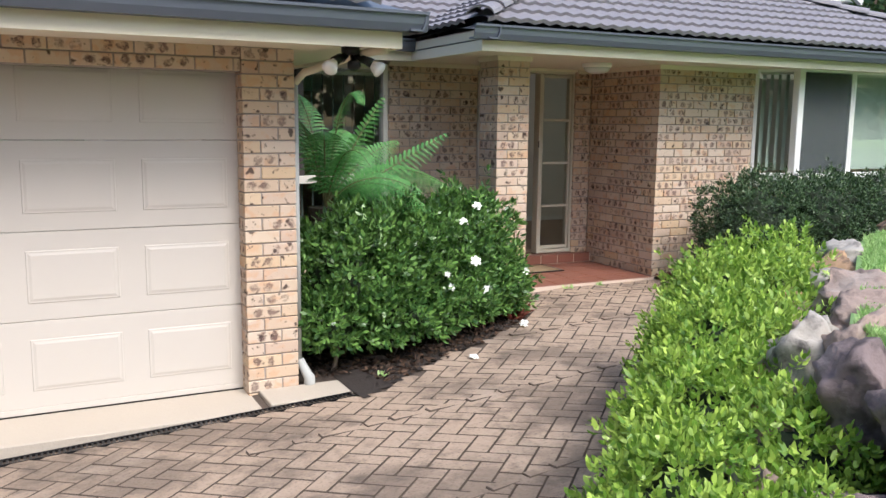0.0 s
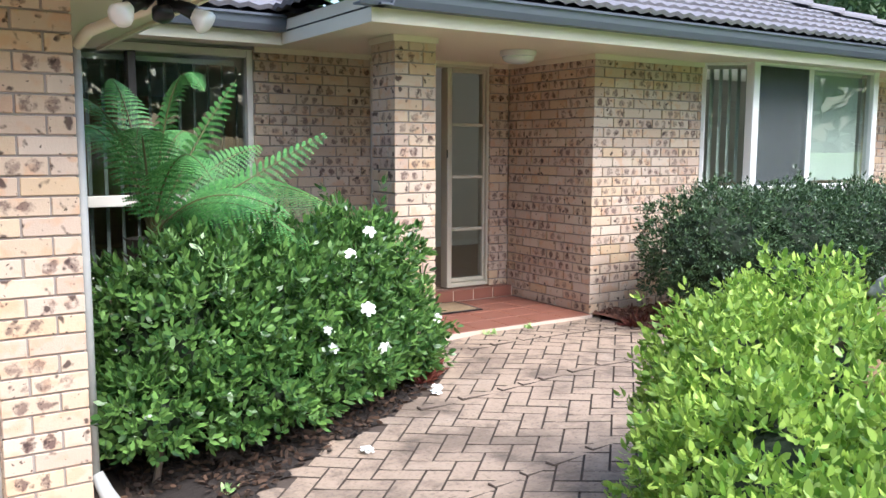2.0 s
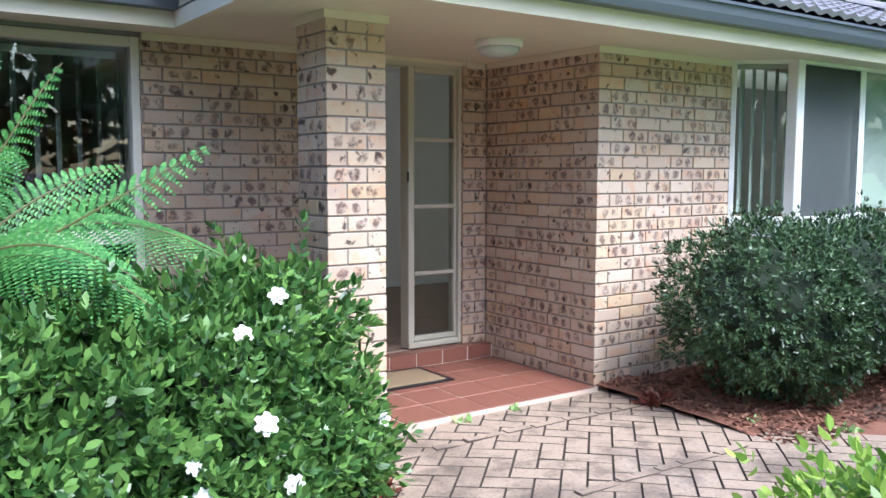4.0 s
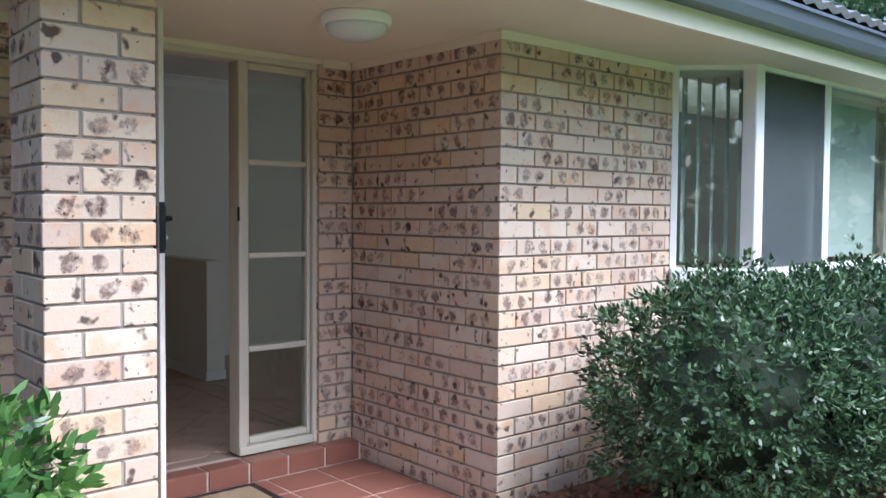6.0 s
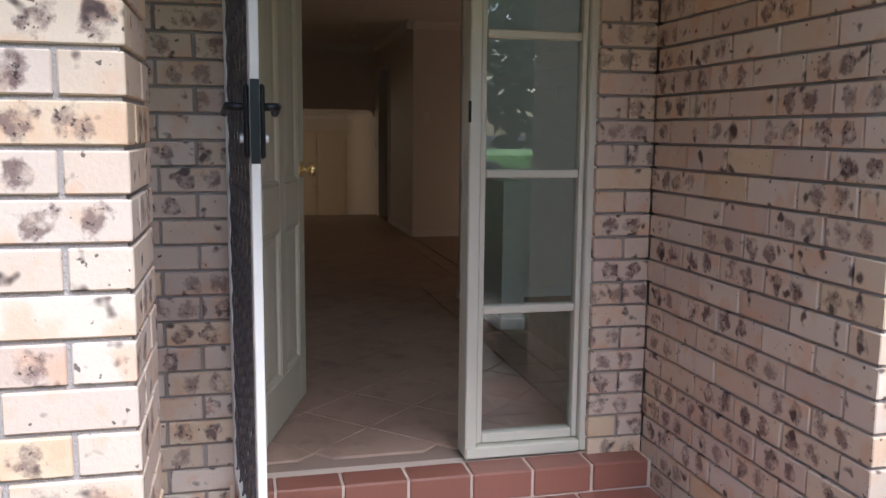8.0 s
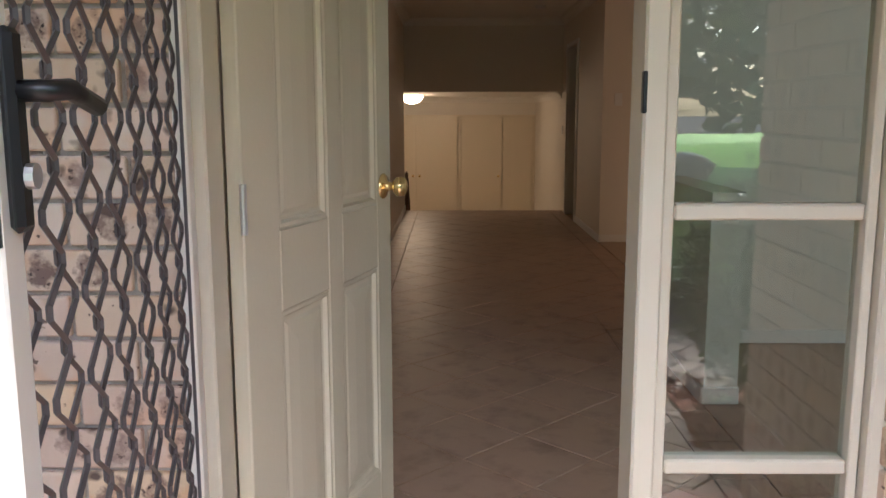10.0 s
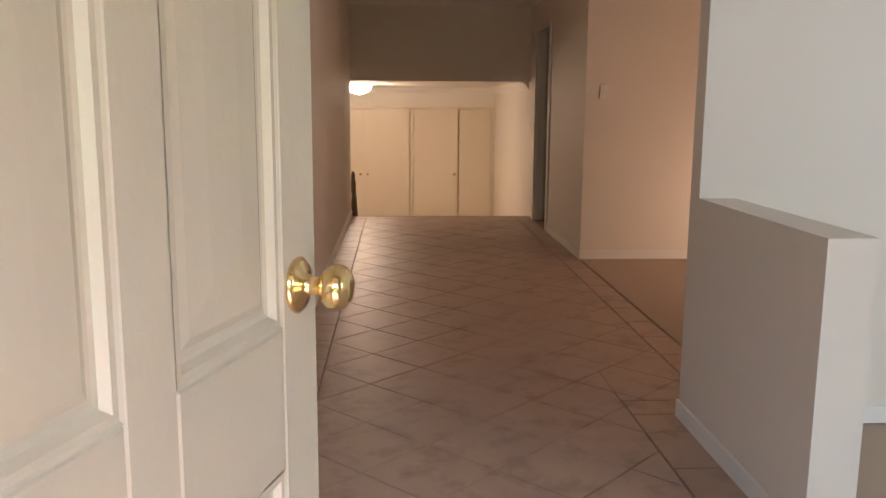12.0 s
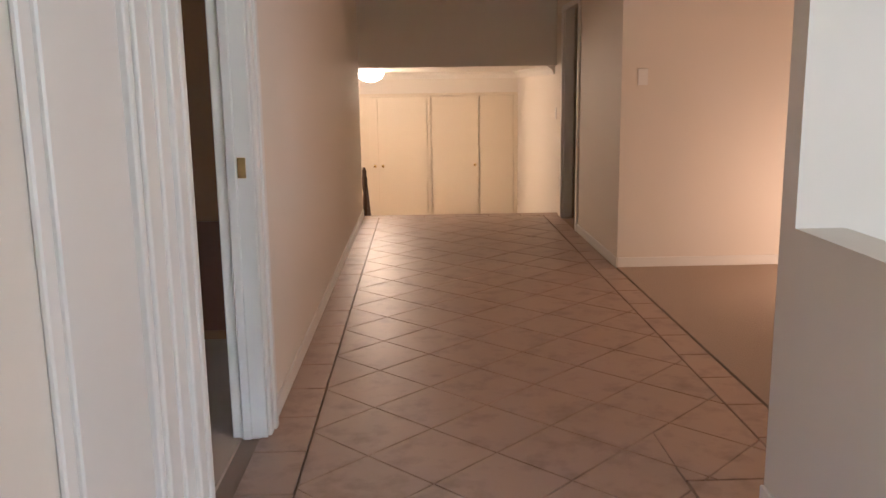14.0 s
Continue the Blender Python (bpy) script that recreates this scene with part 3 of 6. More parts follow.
# sidelight sash
for n, r in (("stile", (-0.018, -0.03, IN + 0.05, 0.004, 0.02, HEAD - 0.003)), ("stile", (0.362, -0.03, IN + 0.05, 0.382, 0.02, HEAD - 0.003)), ("rail", (0.006, -0.03, IN + 0.05, 0.36, 0.02, IN + 0.085)), ("rail", (0.006, -0.03, HEAD - 0.04, 0.36, 0.02, HEAD - 0.003))):
    part(n, boxes(r, bevel=0.003), CREAM, df)
for z in (1.667, 1.173, 0.672):
    part("glazing_bar", boxes((0.006, -0.028, z - 0.015, 0.36, 0.018, z + 0.015), bevel=0.004), CREAM, df)
for a, b in ((IN + 0.085, 0.657), (0.687, 1.158), (1.188, 1.652), (1.682, HEAD - 0.04)):
    g = part("pane", boxes((0.004, -0.004, a - 0.004, 0.362, 0.0, b + 0.004)), GLASS, df, "clear glass pane")
    g.visible_shadow = False
part("strike_plate", boxes((-0.067, -0.057, 1.355, -0.059, -0.04, 1.43), bevel=0.002), BLACKM, df, "black steel strike plate")
structure("ceiling_reveal", boxes((-1.9, -0.075, SOFF - 0.03, 0.66, -0.06, SOFF - 0.002)), FASCIA, "cream timber bead under the porch lining", "trim")

fd = thing("front_door", (-0.85, 0.07, IN), "cream four panel timber door standing open", "door")
DM = Matrix.Translation((-0.853, 0.062, 0)) @ Matrix.Rotation(radians(73.3), 4, "Z")
# local x: across the leaf from hinge, y: thickness (0 is the hall face seen from outside), z up


def leaf_part(name, rows, material, parent, label="", bevel=0.003):
    return part(name, boxes(*rows, bevel=bevel, m=DM), material, parent, label)


DW, DT = 0.815, 0.036
Zb, Zt = IN + 0.012, HEAD - 0.006
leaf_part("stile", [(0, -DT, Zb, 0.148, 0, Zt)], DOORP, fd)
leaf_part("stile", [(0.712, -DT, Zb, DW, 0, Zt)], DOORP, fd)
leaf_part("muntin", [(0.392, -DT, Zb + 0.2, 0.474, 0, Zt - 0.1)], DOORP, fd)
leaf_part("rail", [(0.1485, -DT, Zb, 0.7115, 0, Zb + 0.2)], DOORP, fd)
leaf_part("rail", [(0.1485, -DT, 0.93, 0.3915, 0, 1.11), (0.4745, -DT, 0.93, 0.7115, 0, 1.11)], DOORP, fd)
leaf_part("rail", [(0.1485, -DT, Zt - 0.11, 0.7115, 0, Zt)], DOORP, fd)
for xa, xb in ((0.148, 0.392), (0.474, 0.712)):
    for za, zb in ((Zb + 0.2, 0.93), (1.11, Zt - 0.11)):
        bm = bmesh.new()
        for side, y in ((-1, -DT), (1, 0.0)):
            loops = [[bm.verts.new(DM @ Vector((x, y - side * d, z))) for x, z in ((xa + i, za + i), (xb - i, za + i), (xb - i, zb - i), (xa + i, zb - i))] for i, d in ((0.0, 0.001), (0.004, 0.003), (0.012, 0.003), (0.018, 0.012), (0.024, 0.0135), (0.030, 0.0135), (0.040, 0.0095), (0.085, 0.0070))]
            for p, q in zip(loops, loops[1:]):
                for i in range(4):
                    bm.faces.new((p[i], p[(i + 1) % 4], q[(i + 1) % 4], q[i]))
            bm.faces.new(loops[-1])
        bmesh.ops.recalc_face_normals(bm, faces=bm.faces)
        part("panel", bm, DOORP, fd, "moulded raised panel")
for side in (-1, 1):
    y = -DT if side < 0 else 0.0
    m = DM @ Matrix.Translation((DW - 0.06, y, 1.155)) @ Matrix.Rotation(radians(90 if side < 0 else -90), 4, "X")
    bm = bmesh.new()
    turned(bm, [(0.035, 0.0), (0.036, 0.003), (0.030, 0.008), (0.016, 0.012), (0.012, 0.02), (0.012, 0.032), (0.020, 0.036), (0.027, 0.044), (0.0285, 0.054), (0.026, 0.063), (0.019, 0.069), (0.006, 0.071)], m, 28)
    part("knob", bm, BRASS, fd, "round polished brass knob", smooth=True)
for z in (0.35, 1.17, 2.0):
    bm = bmesh.new()
    tube(bm, [DM @ Vector((-0.006, -DT - 0.005, z - 0.05)), DM @ Vector((-0.006, -DT - 0.005, z + 0.05))], 0.007, 10)
    part("hinge", bm, STEEL, fd, "worn steel butt hinge")

sd = thing("screen_door", (-0.9, -0.07, IN), "open security screen door with dark diamond mesh", "screen door")
SM = Matrix.Translation((-0.885, -0.075, 0)) @ Matrix.Rotation(radians(-84.7), 4, "Z")
SW = 0.80
for n, r in (("stile", (0, -0.012, IN + 0.01, 0.045, 0.012, HEAD)), ("stile", (SW - 0.045, -0.012, IN + 0.01, SW, 0.012, HEAD)), ("rail", (0.0455, -0.012, IN + 0.01, SW - 0.0455, 0.012, IN + 0.06)), ("rail", (0.0455, -0.012, HEAD - 0.05, SW - 0.0455, 0.012, HEAD))):
    part(n, boxes(r, bevel=0.003, m=SM), ALU, sd)
# expanded metal: zigzag strands that touch at their points
bm = bmesh.new()
cw, ch = 0.108, 0.098
nx = int((SW - 0.09) / cw) + 1
nz = int((HEAD - IN - 0.11) / ch)
for i in range(nx + 1):
    for s in (0, 1):
        pts = []
        for k in range(2 * nz + 1):
            x = 0.045 + (i + (0.46 if k % 2 else 0.04) * (1 if s == 0 else -1)) * cw
            x = min(SW - 0.045, max(0.045, x))
            for dz in (-0.007, 0.007):
                pts.append(SM @ Vector((x, 0.004 if s else -0.004, IN + 0.06 + k * ch / 2 + dz)))
        tube(bm, pts, 0.0040, 4)
part("diamond_mesh", bm, mat("dark_grey_mesh", (0.075, 0.065, 0.065), 0.45, 0.3, var=0.2, scale=20, bump=0.05), sd, "dark expanded metal mesh")
part("lock_plate", boxes((SW - 0.002, -0.011, 1.24, SW + 0.002, 0.011, 1.44), m=SM), BLACKM, sd)
part("lock_box", boxes((SW - 0.042, 0.012, 1.25, SW - 0.012, 0.026, 1.43), (SW - 0.042, -0.026, 1.25, SW - 0.012, -0.012, 1.43), bevel=0.006, m=SM), BLACKM, sd, "black lock body")
for s in (-1, 1):
    bm = bmesh.new()
    tube(bm, [SM @ Vector((SW - 0.027, s * 0.024, 1.375)), SM @ Vector((SW - 0.027, s * 0.05, 1.375)), SM @ Vector((SW - 0.05, s * 0.06, 1.377)), SM @ Vector((SW - 0.12, s * 0.062, 1.362))], 0.010, 10)
    part("lever_handle", bm, BLACKM, sd, "black lever handle", smooth=True)
    bm = bmesh.new()
    tube(bm, [SM @ Vector((SW - 0.03, s * 0.024, 1.30)), SM @ Vector((SW - 0.03, s * 0.034, 1.30))], 0.012, 12)
    part("key_cylinder", bm, STEEL, sd)
for z in (0.35, 1.15, 2.0):
    bm = bmesh.new()
    tube(bm, [SM @ Vector((-0.008, 0, z - 0.045)), SM @ Vector((-0.008, 0, z + 0.045))], 0.007, 8)
    part("hinge", bm, BLACKM, sd)

dm = thing("doormat", (-0.42, -0.52, 0), "worn brown coir doormat with a black rubber edge", "doormat")
part("mat_fibre", boxes((-0.86, -0.60, 0.004, -0.10, -0.24, 0.016), bevel=0.004), mat("coir", (0.27, 0.19, 0.11), 0.98, var=0.25, scale=25, bump=0.9, fine=180), dm)
part("border", boxes((-0.90, -0.64, 0.002, -0.06, -0.601, 0.013), (-0.90, -0.239, 0.002, -0.06, -0.20, 0.013), (-0.90, -0.60, 0.002, -0.861, -0.24, 0.013), (-0.099, -0.60, 0.002, -0.06, -0.24, 0.013), bevel=0.003), BLACKM, dm, "black rubber border")

# porch ceiling light
pl = thing("porch_light", (-0.02, -1.05, SOFF), "round opaline glass ceiling light under the porch", "ceiling light")
mm = Matrix.Translation((-0.02, -1.05, SOFF)) @ Matrix.Rotation(math.pi, 4, "X")
bm = bmesh.new()
turned(bm, [(0.06, -0.001), (0.148, -0.001), (0.152, 0.012), (0.150, 0.04), (0.142, 0.045), (0.06, 0.045)], mm, 28)
part("base", bm, WHITE, pl, "white metal base", smooth=True)
bm = bmesh.new()
turned(bm, [(0.134, 0.043), (0.132, 0.06), (0.118, 0.082), (0.085, 0.098), (0.04, 0.106), (0.005, 0.107)], mm, 28)
part("bowl", bm, mat("frosted_glass", (0.62, 0.66, 0.64), 0.25, var=0.03), pl, "frosted glass bowl", smooth=True)

# ---- tiles of porch and step ----
tile_cache = {}


def tile(parent, name, x0, y0, x1, y1, z, h, material, m=None, bevel=0.004, side=None):
    key = (round(x1 - x0, 3), round(y1 - y0, 3), h, material.name)
    if key not in tile_cache:
        w, d = (x1 - x0) / 2, (y1 - y0) / 2
        b = boxes((-w, -d, -h, w, d, 0), bevel=bevel)
        me = bpy.data.meshes.new(name)
        b.normal_update()
        b.to_mesh(me)
        b.free()
        me.materials.append(material)
        if side:
            me.materials.append(side)
            for q in me.polygons:
                q.material_index = 0 if q.normal.z > 0.9 else 1
        tile_cache[key] = me
    o = new(name, tile_cache[key])
    o.parent = parent
    p = Matrix.Translation(((x0 + x1) / 2, (y0 + y1) / 2, z))
    o.matrix_basis = m @ p if m else p
    return o


pf = bpy.data.objects["floor_porch"]
g = 0.005
for i in range(7):
    for j in range(4):
        x0, x1 = 0.63 - (i + 1) * 0.3, 0.63 - i * 0.3
        y0, y1 = -1.31 + j * 0.295, -1.31 + (j + 1) * 0.295
        x0, y1 = max(x0, -1.38), min(y1, -0.168)
        if x1 - x0 > 0.05 and y1 - y0 > 0.05:
            tile(pf, "tile", x0 + g, y0 + g, x1 - g, y1 - g, 0.001 + random.uniform(-0.001, 0.001), 0.008, TERRA)
for i in range(7):
    x1 = 0.62 - i * 0.23
    x0 = max(x1 - 0.23, -0.9)
    if x1 - x0 > 0.04:
        tile(pf, "tile", x0 + g, -0.178, x1 - g, -0.058, IN - 0.006, 0.008, TERRA)
        o = tile(pf, "tile", x0 + g, 0.006, x1 - g, IN - 0.01, 0.0, 0.008, TERRA, m=Matrix.Translation((0, -0.178, 0)) @ Matrix.Rotation(radians(90), 4, "X"))

# ---- bay window of the front room ----
WZ0, WZ1 = 1.10, 2.27
bay = [(2.0, -1.27), (2.33, -1.60), (4.30, -1.60), (4.63, -1.27)]
bw = thing("window_1", (3.3, -1.5, WZ0), "white framed bay window with vertical blinds", "window", kind="structure")


def along(p, q, s, off=0.0):
    p, q = Vector((*p, 0)), Vector((*q, 0))
    d = (q - p).normalized()
    return p + d * s + Vector((d.y, -d.x, 0)) * off


def wall_m(p, q):
    d = Vector((q[0] - p[0], q[1] - p[1], 0))
    return Matrix.Translation((p[0], p[1], 0)) @ Matrix.Rotation(math.atan2(d.y, d.x), 4, "Z"), d.length


for (p, q), cuts in zip(zip(bay, bay[1:]), ([], [0.86], [])):
    m, ln = wall_m(p, q)
    xs = [0.0] + cuts + [ln]
    part("sill", boxes((0.0, -0.06, WZ0 - 0.075, ln, 0.08, WZ0), bevel=0.006, m=m), WHITE, bw)
    part("apron", boxes((0.002, 0.0, 0.95, ln - 0.002, 0.06, WZ0 - 0.076), m=m), WHITE, bw)
    part("head", boxes((0.0, -0.02, WZ1 - 0.045, ln, 0.05, WZ1 + 0.0), bevel=0.004, m=m), WHITE, bw)
    for i, (a, b) in enumerate(zip(xs, xs[1:])):
        for u, v in ((a, a + 0.04), (b - 0.04, b)):
            part("window_frame", boxes((u + 0.001, -0.018, WZ0 + 0.001, v - 0.001, 0.045, WZ1 - 0.046), bevel=0.003, m=m), WHITE, bw)
        pn = part("pane", boxes((a + 0.04, 0.008, WZ0, b - 0.04, 0.013, WZ1 - 0.045), m=m), GLASS, bw, "clear glass pane")
        pn.visible_shadow = False
for x, y in bay[1:3]:
    part("corner_post", boxes((x - 0.045, y - 0.035, WZ0 + 0.001, x + 0.045, y + 0.055, WZ1 - 0.002), bevel=0.006), WHITE, bw)
m, ln = wall_m(bay[1], bay[2])
part("fly_screen", boxes((0.045, -0.012, WZ0 + 0.004, 0.82, -0.008, WZ1 - 0.05), m=m), SCREEN, bw, "dark grey insect screen")
structure("ceiling_bay", boxes((2.0, -1.62, WZ1 - 0.004, 4.63, -1.06, WZ1 + 0.02)), WHITE, "white lining above the bay window", "ceiling")
vb = thing("vertical_blind", (3.3, -1.3, WZ1), "pale green vertical slat blind hanging in the bay", "blind")
for (p, q), turn, gap in (((bay[0], bay[1]), 62, 0.082), ((bay[1], bay[2]), -20, 0.082), ((bay[2], bay[3]), 30, 0.082)):
    m, ln = wall_m(p, q)
    part("rail", boxes((0.06, 0.10, WZ1 - 0.07, ln - 0.06, 0.14, WZ1 - 0.03), m=m), WHITE, vb)
    k = 0.10
    while k < ln - 0.08:
        part("slat", boxes((-0.044, -0.001, WZ0 + 0.03, 0.044, 0.001, WZ1 - 0.07), m=m @ Matrix.Translation((k, 0.12, 0)) @ Matrix.Rotation(radians(turn + random.uniform(-4, 4)), 4, "Z")), BLIND, vb)
        k += gap

# ---- garden window behind the fern ----
gw = thing("window_2", (-2.85, -0.04, 0.42), "tall cream framed window with dark glass", "window", kind="structure")
a, b = -3.74, -1.965
for n, r in (("window_frame", (b - 0.05, -0.09, 0.42, b, 0.03, 2.219)), ("window_frame", (a, -0.09, 0.42, a + 0.05, 0.03, 2.219)), ("window_frame", (a + 0.051, -0.088, 2.16, b - 0.051, 0.03, 2.219)), ("transom", (a + 0.051, -0.10, 1.0, b - 0.051, 0.03, 1.08)), ("mullion", (-2.93, -0.088, 1.081, -2.87, 0.03, 2.159)), ("window_sill", (a + 0.051, -0.11, 0.42, b - 0.051, 0.03, 0.48))):
    part(n, boxes(r, bevel=0.004), DARKBROWN if n == "mullion" else ALU, gw)
for r in ((a + 0.05, -0.03, 1.08, -2.93, -0.025, 2.16), (-2.87, -0.03, 1.08, b - 0.05, -0.025, 2.16), (a + 0.05, -0.03, 0.48, b - 0.05, -0.025, 1.0)):
    part("pane", boxes(r), GLASS, gw, "clear glass pane").visible_shadow = False
vb2 = thing("vertical_blind", (-2.85, 0.1, 2.1), "grey vertical slat blind behind the garden window", "blind")
part("rail", boxes((a + 0.1, 0.06, 2.1, b - 0.1, 0.10, 2.14)), WHITE, vb2)
for k in range(14):
    part("slat", boxes((-0.044, -0.001, 0.5, 0.044, 0.001, 2.1), m=Matrix.Translation((a + 0.2 + k * 0.115, 0.08, 0)) @ Matrix.Rotation(radians(62), 4, "Z")), GREYBLIND, vb2)

# ---- garage fittings ----
sp = thing("flood_light", (-3.49, -3.12, GZ), "twin bulb outdoor spotlight with motion sensor", "spotlight")
bx, by = -3.49, -3.12
m = Matrix.Translation((bx, by, GZ)) @ Matrix.Rotation(math.pi, 4, "X")
bm = bmesh.new()
turned(bm, [(0.01, 0.0), (0.06, 0.0), (0.06, 0.035), (0.045, 0.05), (0.01, 0.05)], m, 20)
part("base", bm, BLACKM, sp, smooth=True)
for s in (-1, 1):
    q0 = Vector((bx + s * 0.03, by, GZ - 0.045))
    q1 = Vector((bx + s * 0.13, by - 0.05, GZ - 0.10))
    bm = bmesh.new()
    tube(bm, [q0, q0 + Vector((s * 0.03, 0, -0.03)), q0.lerp(q1, 0.5), q1], 0.024, 12, 0.032)
    arm = part("lamp_holder", bm, BLACKM, sp, "dark bronze lamp holder", smooth=True)
    d = (q1 - q0).normalized()
    mm = Matrix.Translation(q1 - d * 0.01) @ (d + Vector((0, -0.2, -0.35))).to_track_quat("Z", "Y").to_matrix().to_4x4()
    bm = bmesh.new()
    turned(bm, [(0.023, 0.0), (0.028, 0.017), (0.044, 0.05), (0.051, 0.07), (0.048, 0.083), (0.025, 0.093), (0.003, 0.096)], mm, 20)
    part("bulb", bm, PLASTIC, arm, "white reflector bulb", smooth=True)
mm = Matrix.Translation((bx, by - 0.02, GZ - 0.05)) @ Vector((0, -0.5, -0.8)).to_track_quat("Z", "Y").to_matrix().to_4x4()
bm = bmesh.new()
turned(bm, [(0.012, 0.0), (0.014, 0.05), (0.04, 0.06), (0.044, 0.09), (0.03, 0.105), (0.004, 0.108)], mm, 18)
part("sensor", bm, BLACKM, sp, "round black sensor eye", smooth=True)

pipe = thing("drain_pipe", (-3.70, -2.84, -0.25), "weathered grey pvc downpipe at the garage corner", "downpipe")
bm = bmesh.new()
tube(bm, [(-3.745, -2.73, GZ - 0.2), (-3.745, -2.73, -0.05)], 0.022, 14)
GREYPVC = mat("grey_pvc", (0.36, 0.36, 0.34), 0.6, var=0.15)
part("pipe", bm, GREYPVC, pipe, smooth=True)
bm = bmesh.new()
tube(bm, [(-3.69, -2.80, -0.27), (-3.69, -2.80, -0.16), (-3.71, -2.78, -0.12), (-3.74, -2.74, -0.04)], 0.045, 14, 0.028)
part("elbow", bm, GREYPVC, pipe, "grey pipe elbow", smooth=True)
pb = thing("eaves_pipe", (-3.75, -2.6, GZ), "cream downpipe bend under the garage eaves", "downpipe")
bm = bmesh.new()
tube(bm, [(-3.32, -3.32, GZ - 0.02), (-3.42, -3.1, GZ - 0.04), (-3.69, -2.76, GZ - 0.15), (-3.745, -2.73, GZ - 0.22)], 0.026, 12)
part("pipe", bm, FASCIA, pb, smooth=True)

dr = thing("channel_drain", (-6, -3.2, -0.26), "black plastic slotted channel drain before the garage", "drain grate")
bm = boxes((-9.2, -3.215, -0.30, -3.5, -3.205, -0.222), (-9.2, -3.135, -0.30, -3.5, -3.125, -0.222), (-9.2, -3.204, -0.30, -3.5, -3.136, -0.268))
for w in bm.verts:
    w.co.z += 0.031 + 0.055 * (w.co.x + 3.5)
part("channel", bm, BLACKM, dr)
for k in range(140):
    x = -3.52 - k * 0.03
    tile(dr, "grate_bar", x, -3.203, x + 0.013, -3.137, -0.224, 0.02, BLACKM, m=Matrix.Translation((6, 3.2, 0.291 + 0.055 * (x + 3.5))), bevel=0.002)


# ---- driveway pavers: 45 degree herringbone ----
PL, PW = 0.25, 0.125
PA = radians(-45)
PM = Matrix.Translation((-2.6, -3.6, 0)) @ Matrix.Rotation(PA, 4, "Z")
drive = bpy.data.objects["driveway"]


def on_drive(x, y):
    """Inside the driveway and path, outside the beds."""
    if y > -1.33 or y > -1.33 + (x - 0.6) * -0.2 and x > 0.6:
        return False
    if x < -3.47 and y > -3.23:
        return False
    if x < -1.45 and y > -2.02 + 0.63 * (x + 1.38) + 0.05 * math.sin(3 * (x + 1.5)) and x > -3.5:
        return False
    if x > 0.76 and y > -2.2 - 1.4 * (x - 0.76):
        return False
    d = (x + 3.2) * 0.6 - (y + 6.5) * 0.8
    u = (x + 3.2) * 0.8 + (y + 6.5) * 0.6
    if d > -0.80 and u > -1.6 and u < 3.0:
        return False
    if u >= 3.0 and d > (u - 2.9) / 2.4 - 0.35:
        return False
    if d > 0.4 and u > -1.5:
        return False
    return x > -9.5 and x < 3.2 and y > -12


bm = bmesh.new()
for i in range(46):
    for j in range(46):
        x, y = -3.76 + i * 0.055, -3.32 + j * 0.072
        if y < -0.1 and not on_drive(x + 0.027, y + 0.036) and not (x < -3.5 and y < -2.35):
            bm.faces.new([bm.verts.new((a, b, ground_z(a, b) + 0.02 * noise.noise(Vector((a * 3, b * 3, 0))))) for a, b in ((x, y), (x + 0.055, y), (x + 0.055, y + 0.072), (x, y + 0.072))])
bmesh.ops.remove_doubles(bm, verts=bm.verts, dist=0.001)
structure("garden_bed", bm, SOIL, "dark bare soil of the garden bed", "garden bed", smooth=True)
near_cells, far_cells = [], []
for a in range(-66, 67):
    for b in range(-66, 67):
        k = (a - b) % 4
        if k not in (0, 3):
            continue
        w, d = (PL, PW) if k == 0 else (PW, PL)
        c = PM @ Vector((a * PW + w / 2, b * PW + d / 2, 0))
        if on_drive(c.x, c.y):
            (near_cells if (c - Vector((-2.0, -3.1, 0))).length < 1.60 else far_cells).append((c, w, d))
near_cells.sort(key=lambda q: (q[0] - Vector((-2.0, -3.1, 0))).length)
far_cells += near_cells[300:]
near_cells = near_cells[:300]


def slope_m(c, jig=0.0):
    e = 0.05
    zx = (ground_z(c.x + e, c.y) - ground_z(c.x - e, c.y)) / (2 * e)
    zy = (ground_z(c.x, c.y + e) - ground_z(c.x, c.y - e)) / (2 * e)
    n = Vector((-zx, -zy, 1)).normalized()
    return Matrix.Translation((c.x, c.y, ground_z(c.x, c.y) + random.uniform(-jig, jig))) @ Vector((0, 0, 1)).rotation_difference(n).to_matrix().to_4x4() @ Matrix.Rotation(PA, 4, "Z")


for c, w, d in near_cells:
    o = tile(drive, "paver", -w / 2 + 0.0028, -d / 2 + 0.0028, w / 2 - 0.0028, d / 2 - 0.0028, 0, 0.03, PAVER, bevel=0.003, side=JOINT)
    o.matrix_basis = slope_m(c, 0.0015)
verts, faces = [], []
for c, w, d in far_cells:
    m = slope_m(c, 0.0015)
    o, i = len(verts), 0.006
    for s, z in ((0.003, -0.02), (0.003, -0.004), (0.0065, 0.0)):
        for sx, sy in ((-1, -1), (1, -1), (1, 1), (-1, 1)):
            verts.append(m @ Vector((sx * (w / 2 - s), sy * (d / 2 - s), z)))
    for r in (0, 4):
        for q in range(4):
            faces.append((o + r + q, o + r + (q + 1) % 4, o + r + 4 + (q + 1) % 4, o + r + 4 + q))
    faces.append((o + 8, o + 9, o + 10, o + 11))
me = bpy.data.meshes.new("pavers_rest")
me.from_pydata([tuple(v) for v in verts], [], faces)
me.materials.append(PAVER)
me.materials.append(JOINT)
me.polygons.foreach_set("material_index", [0 if k % 9 == 8 else 1 for k in range(len(faces))])
rest = new("pavers_rest", me)
rest.parent = drive
tagged(rest, kind="stuff")

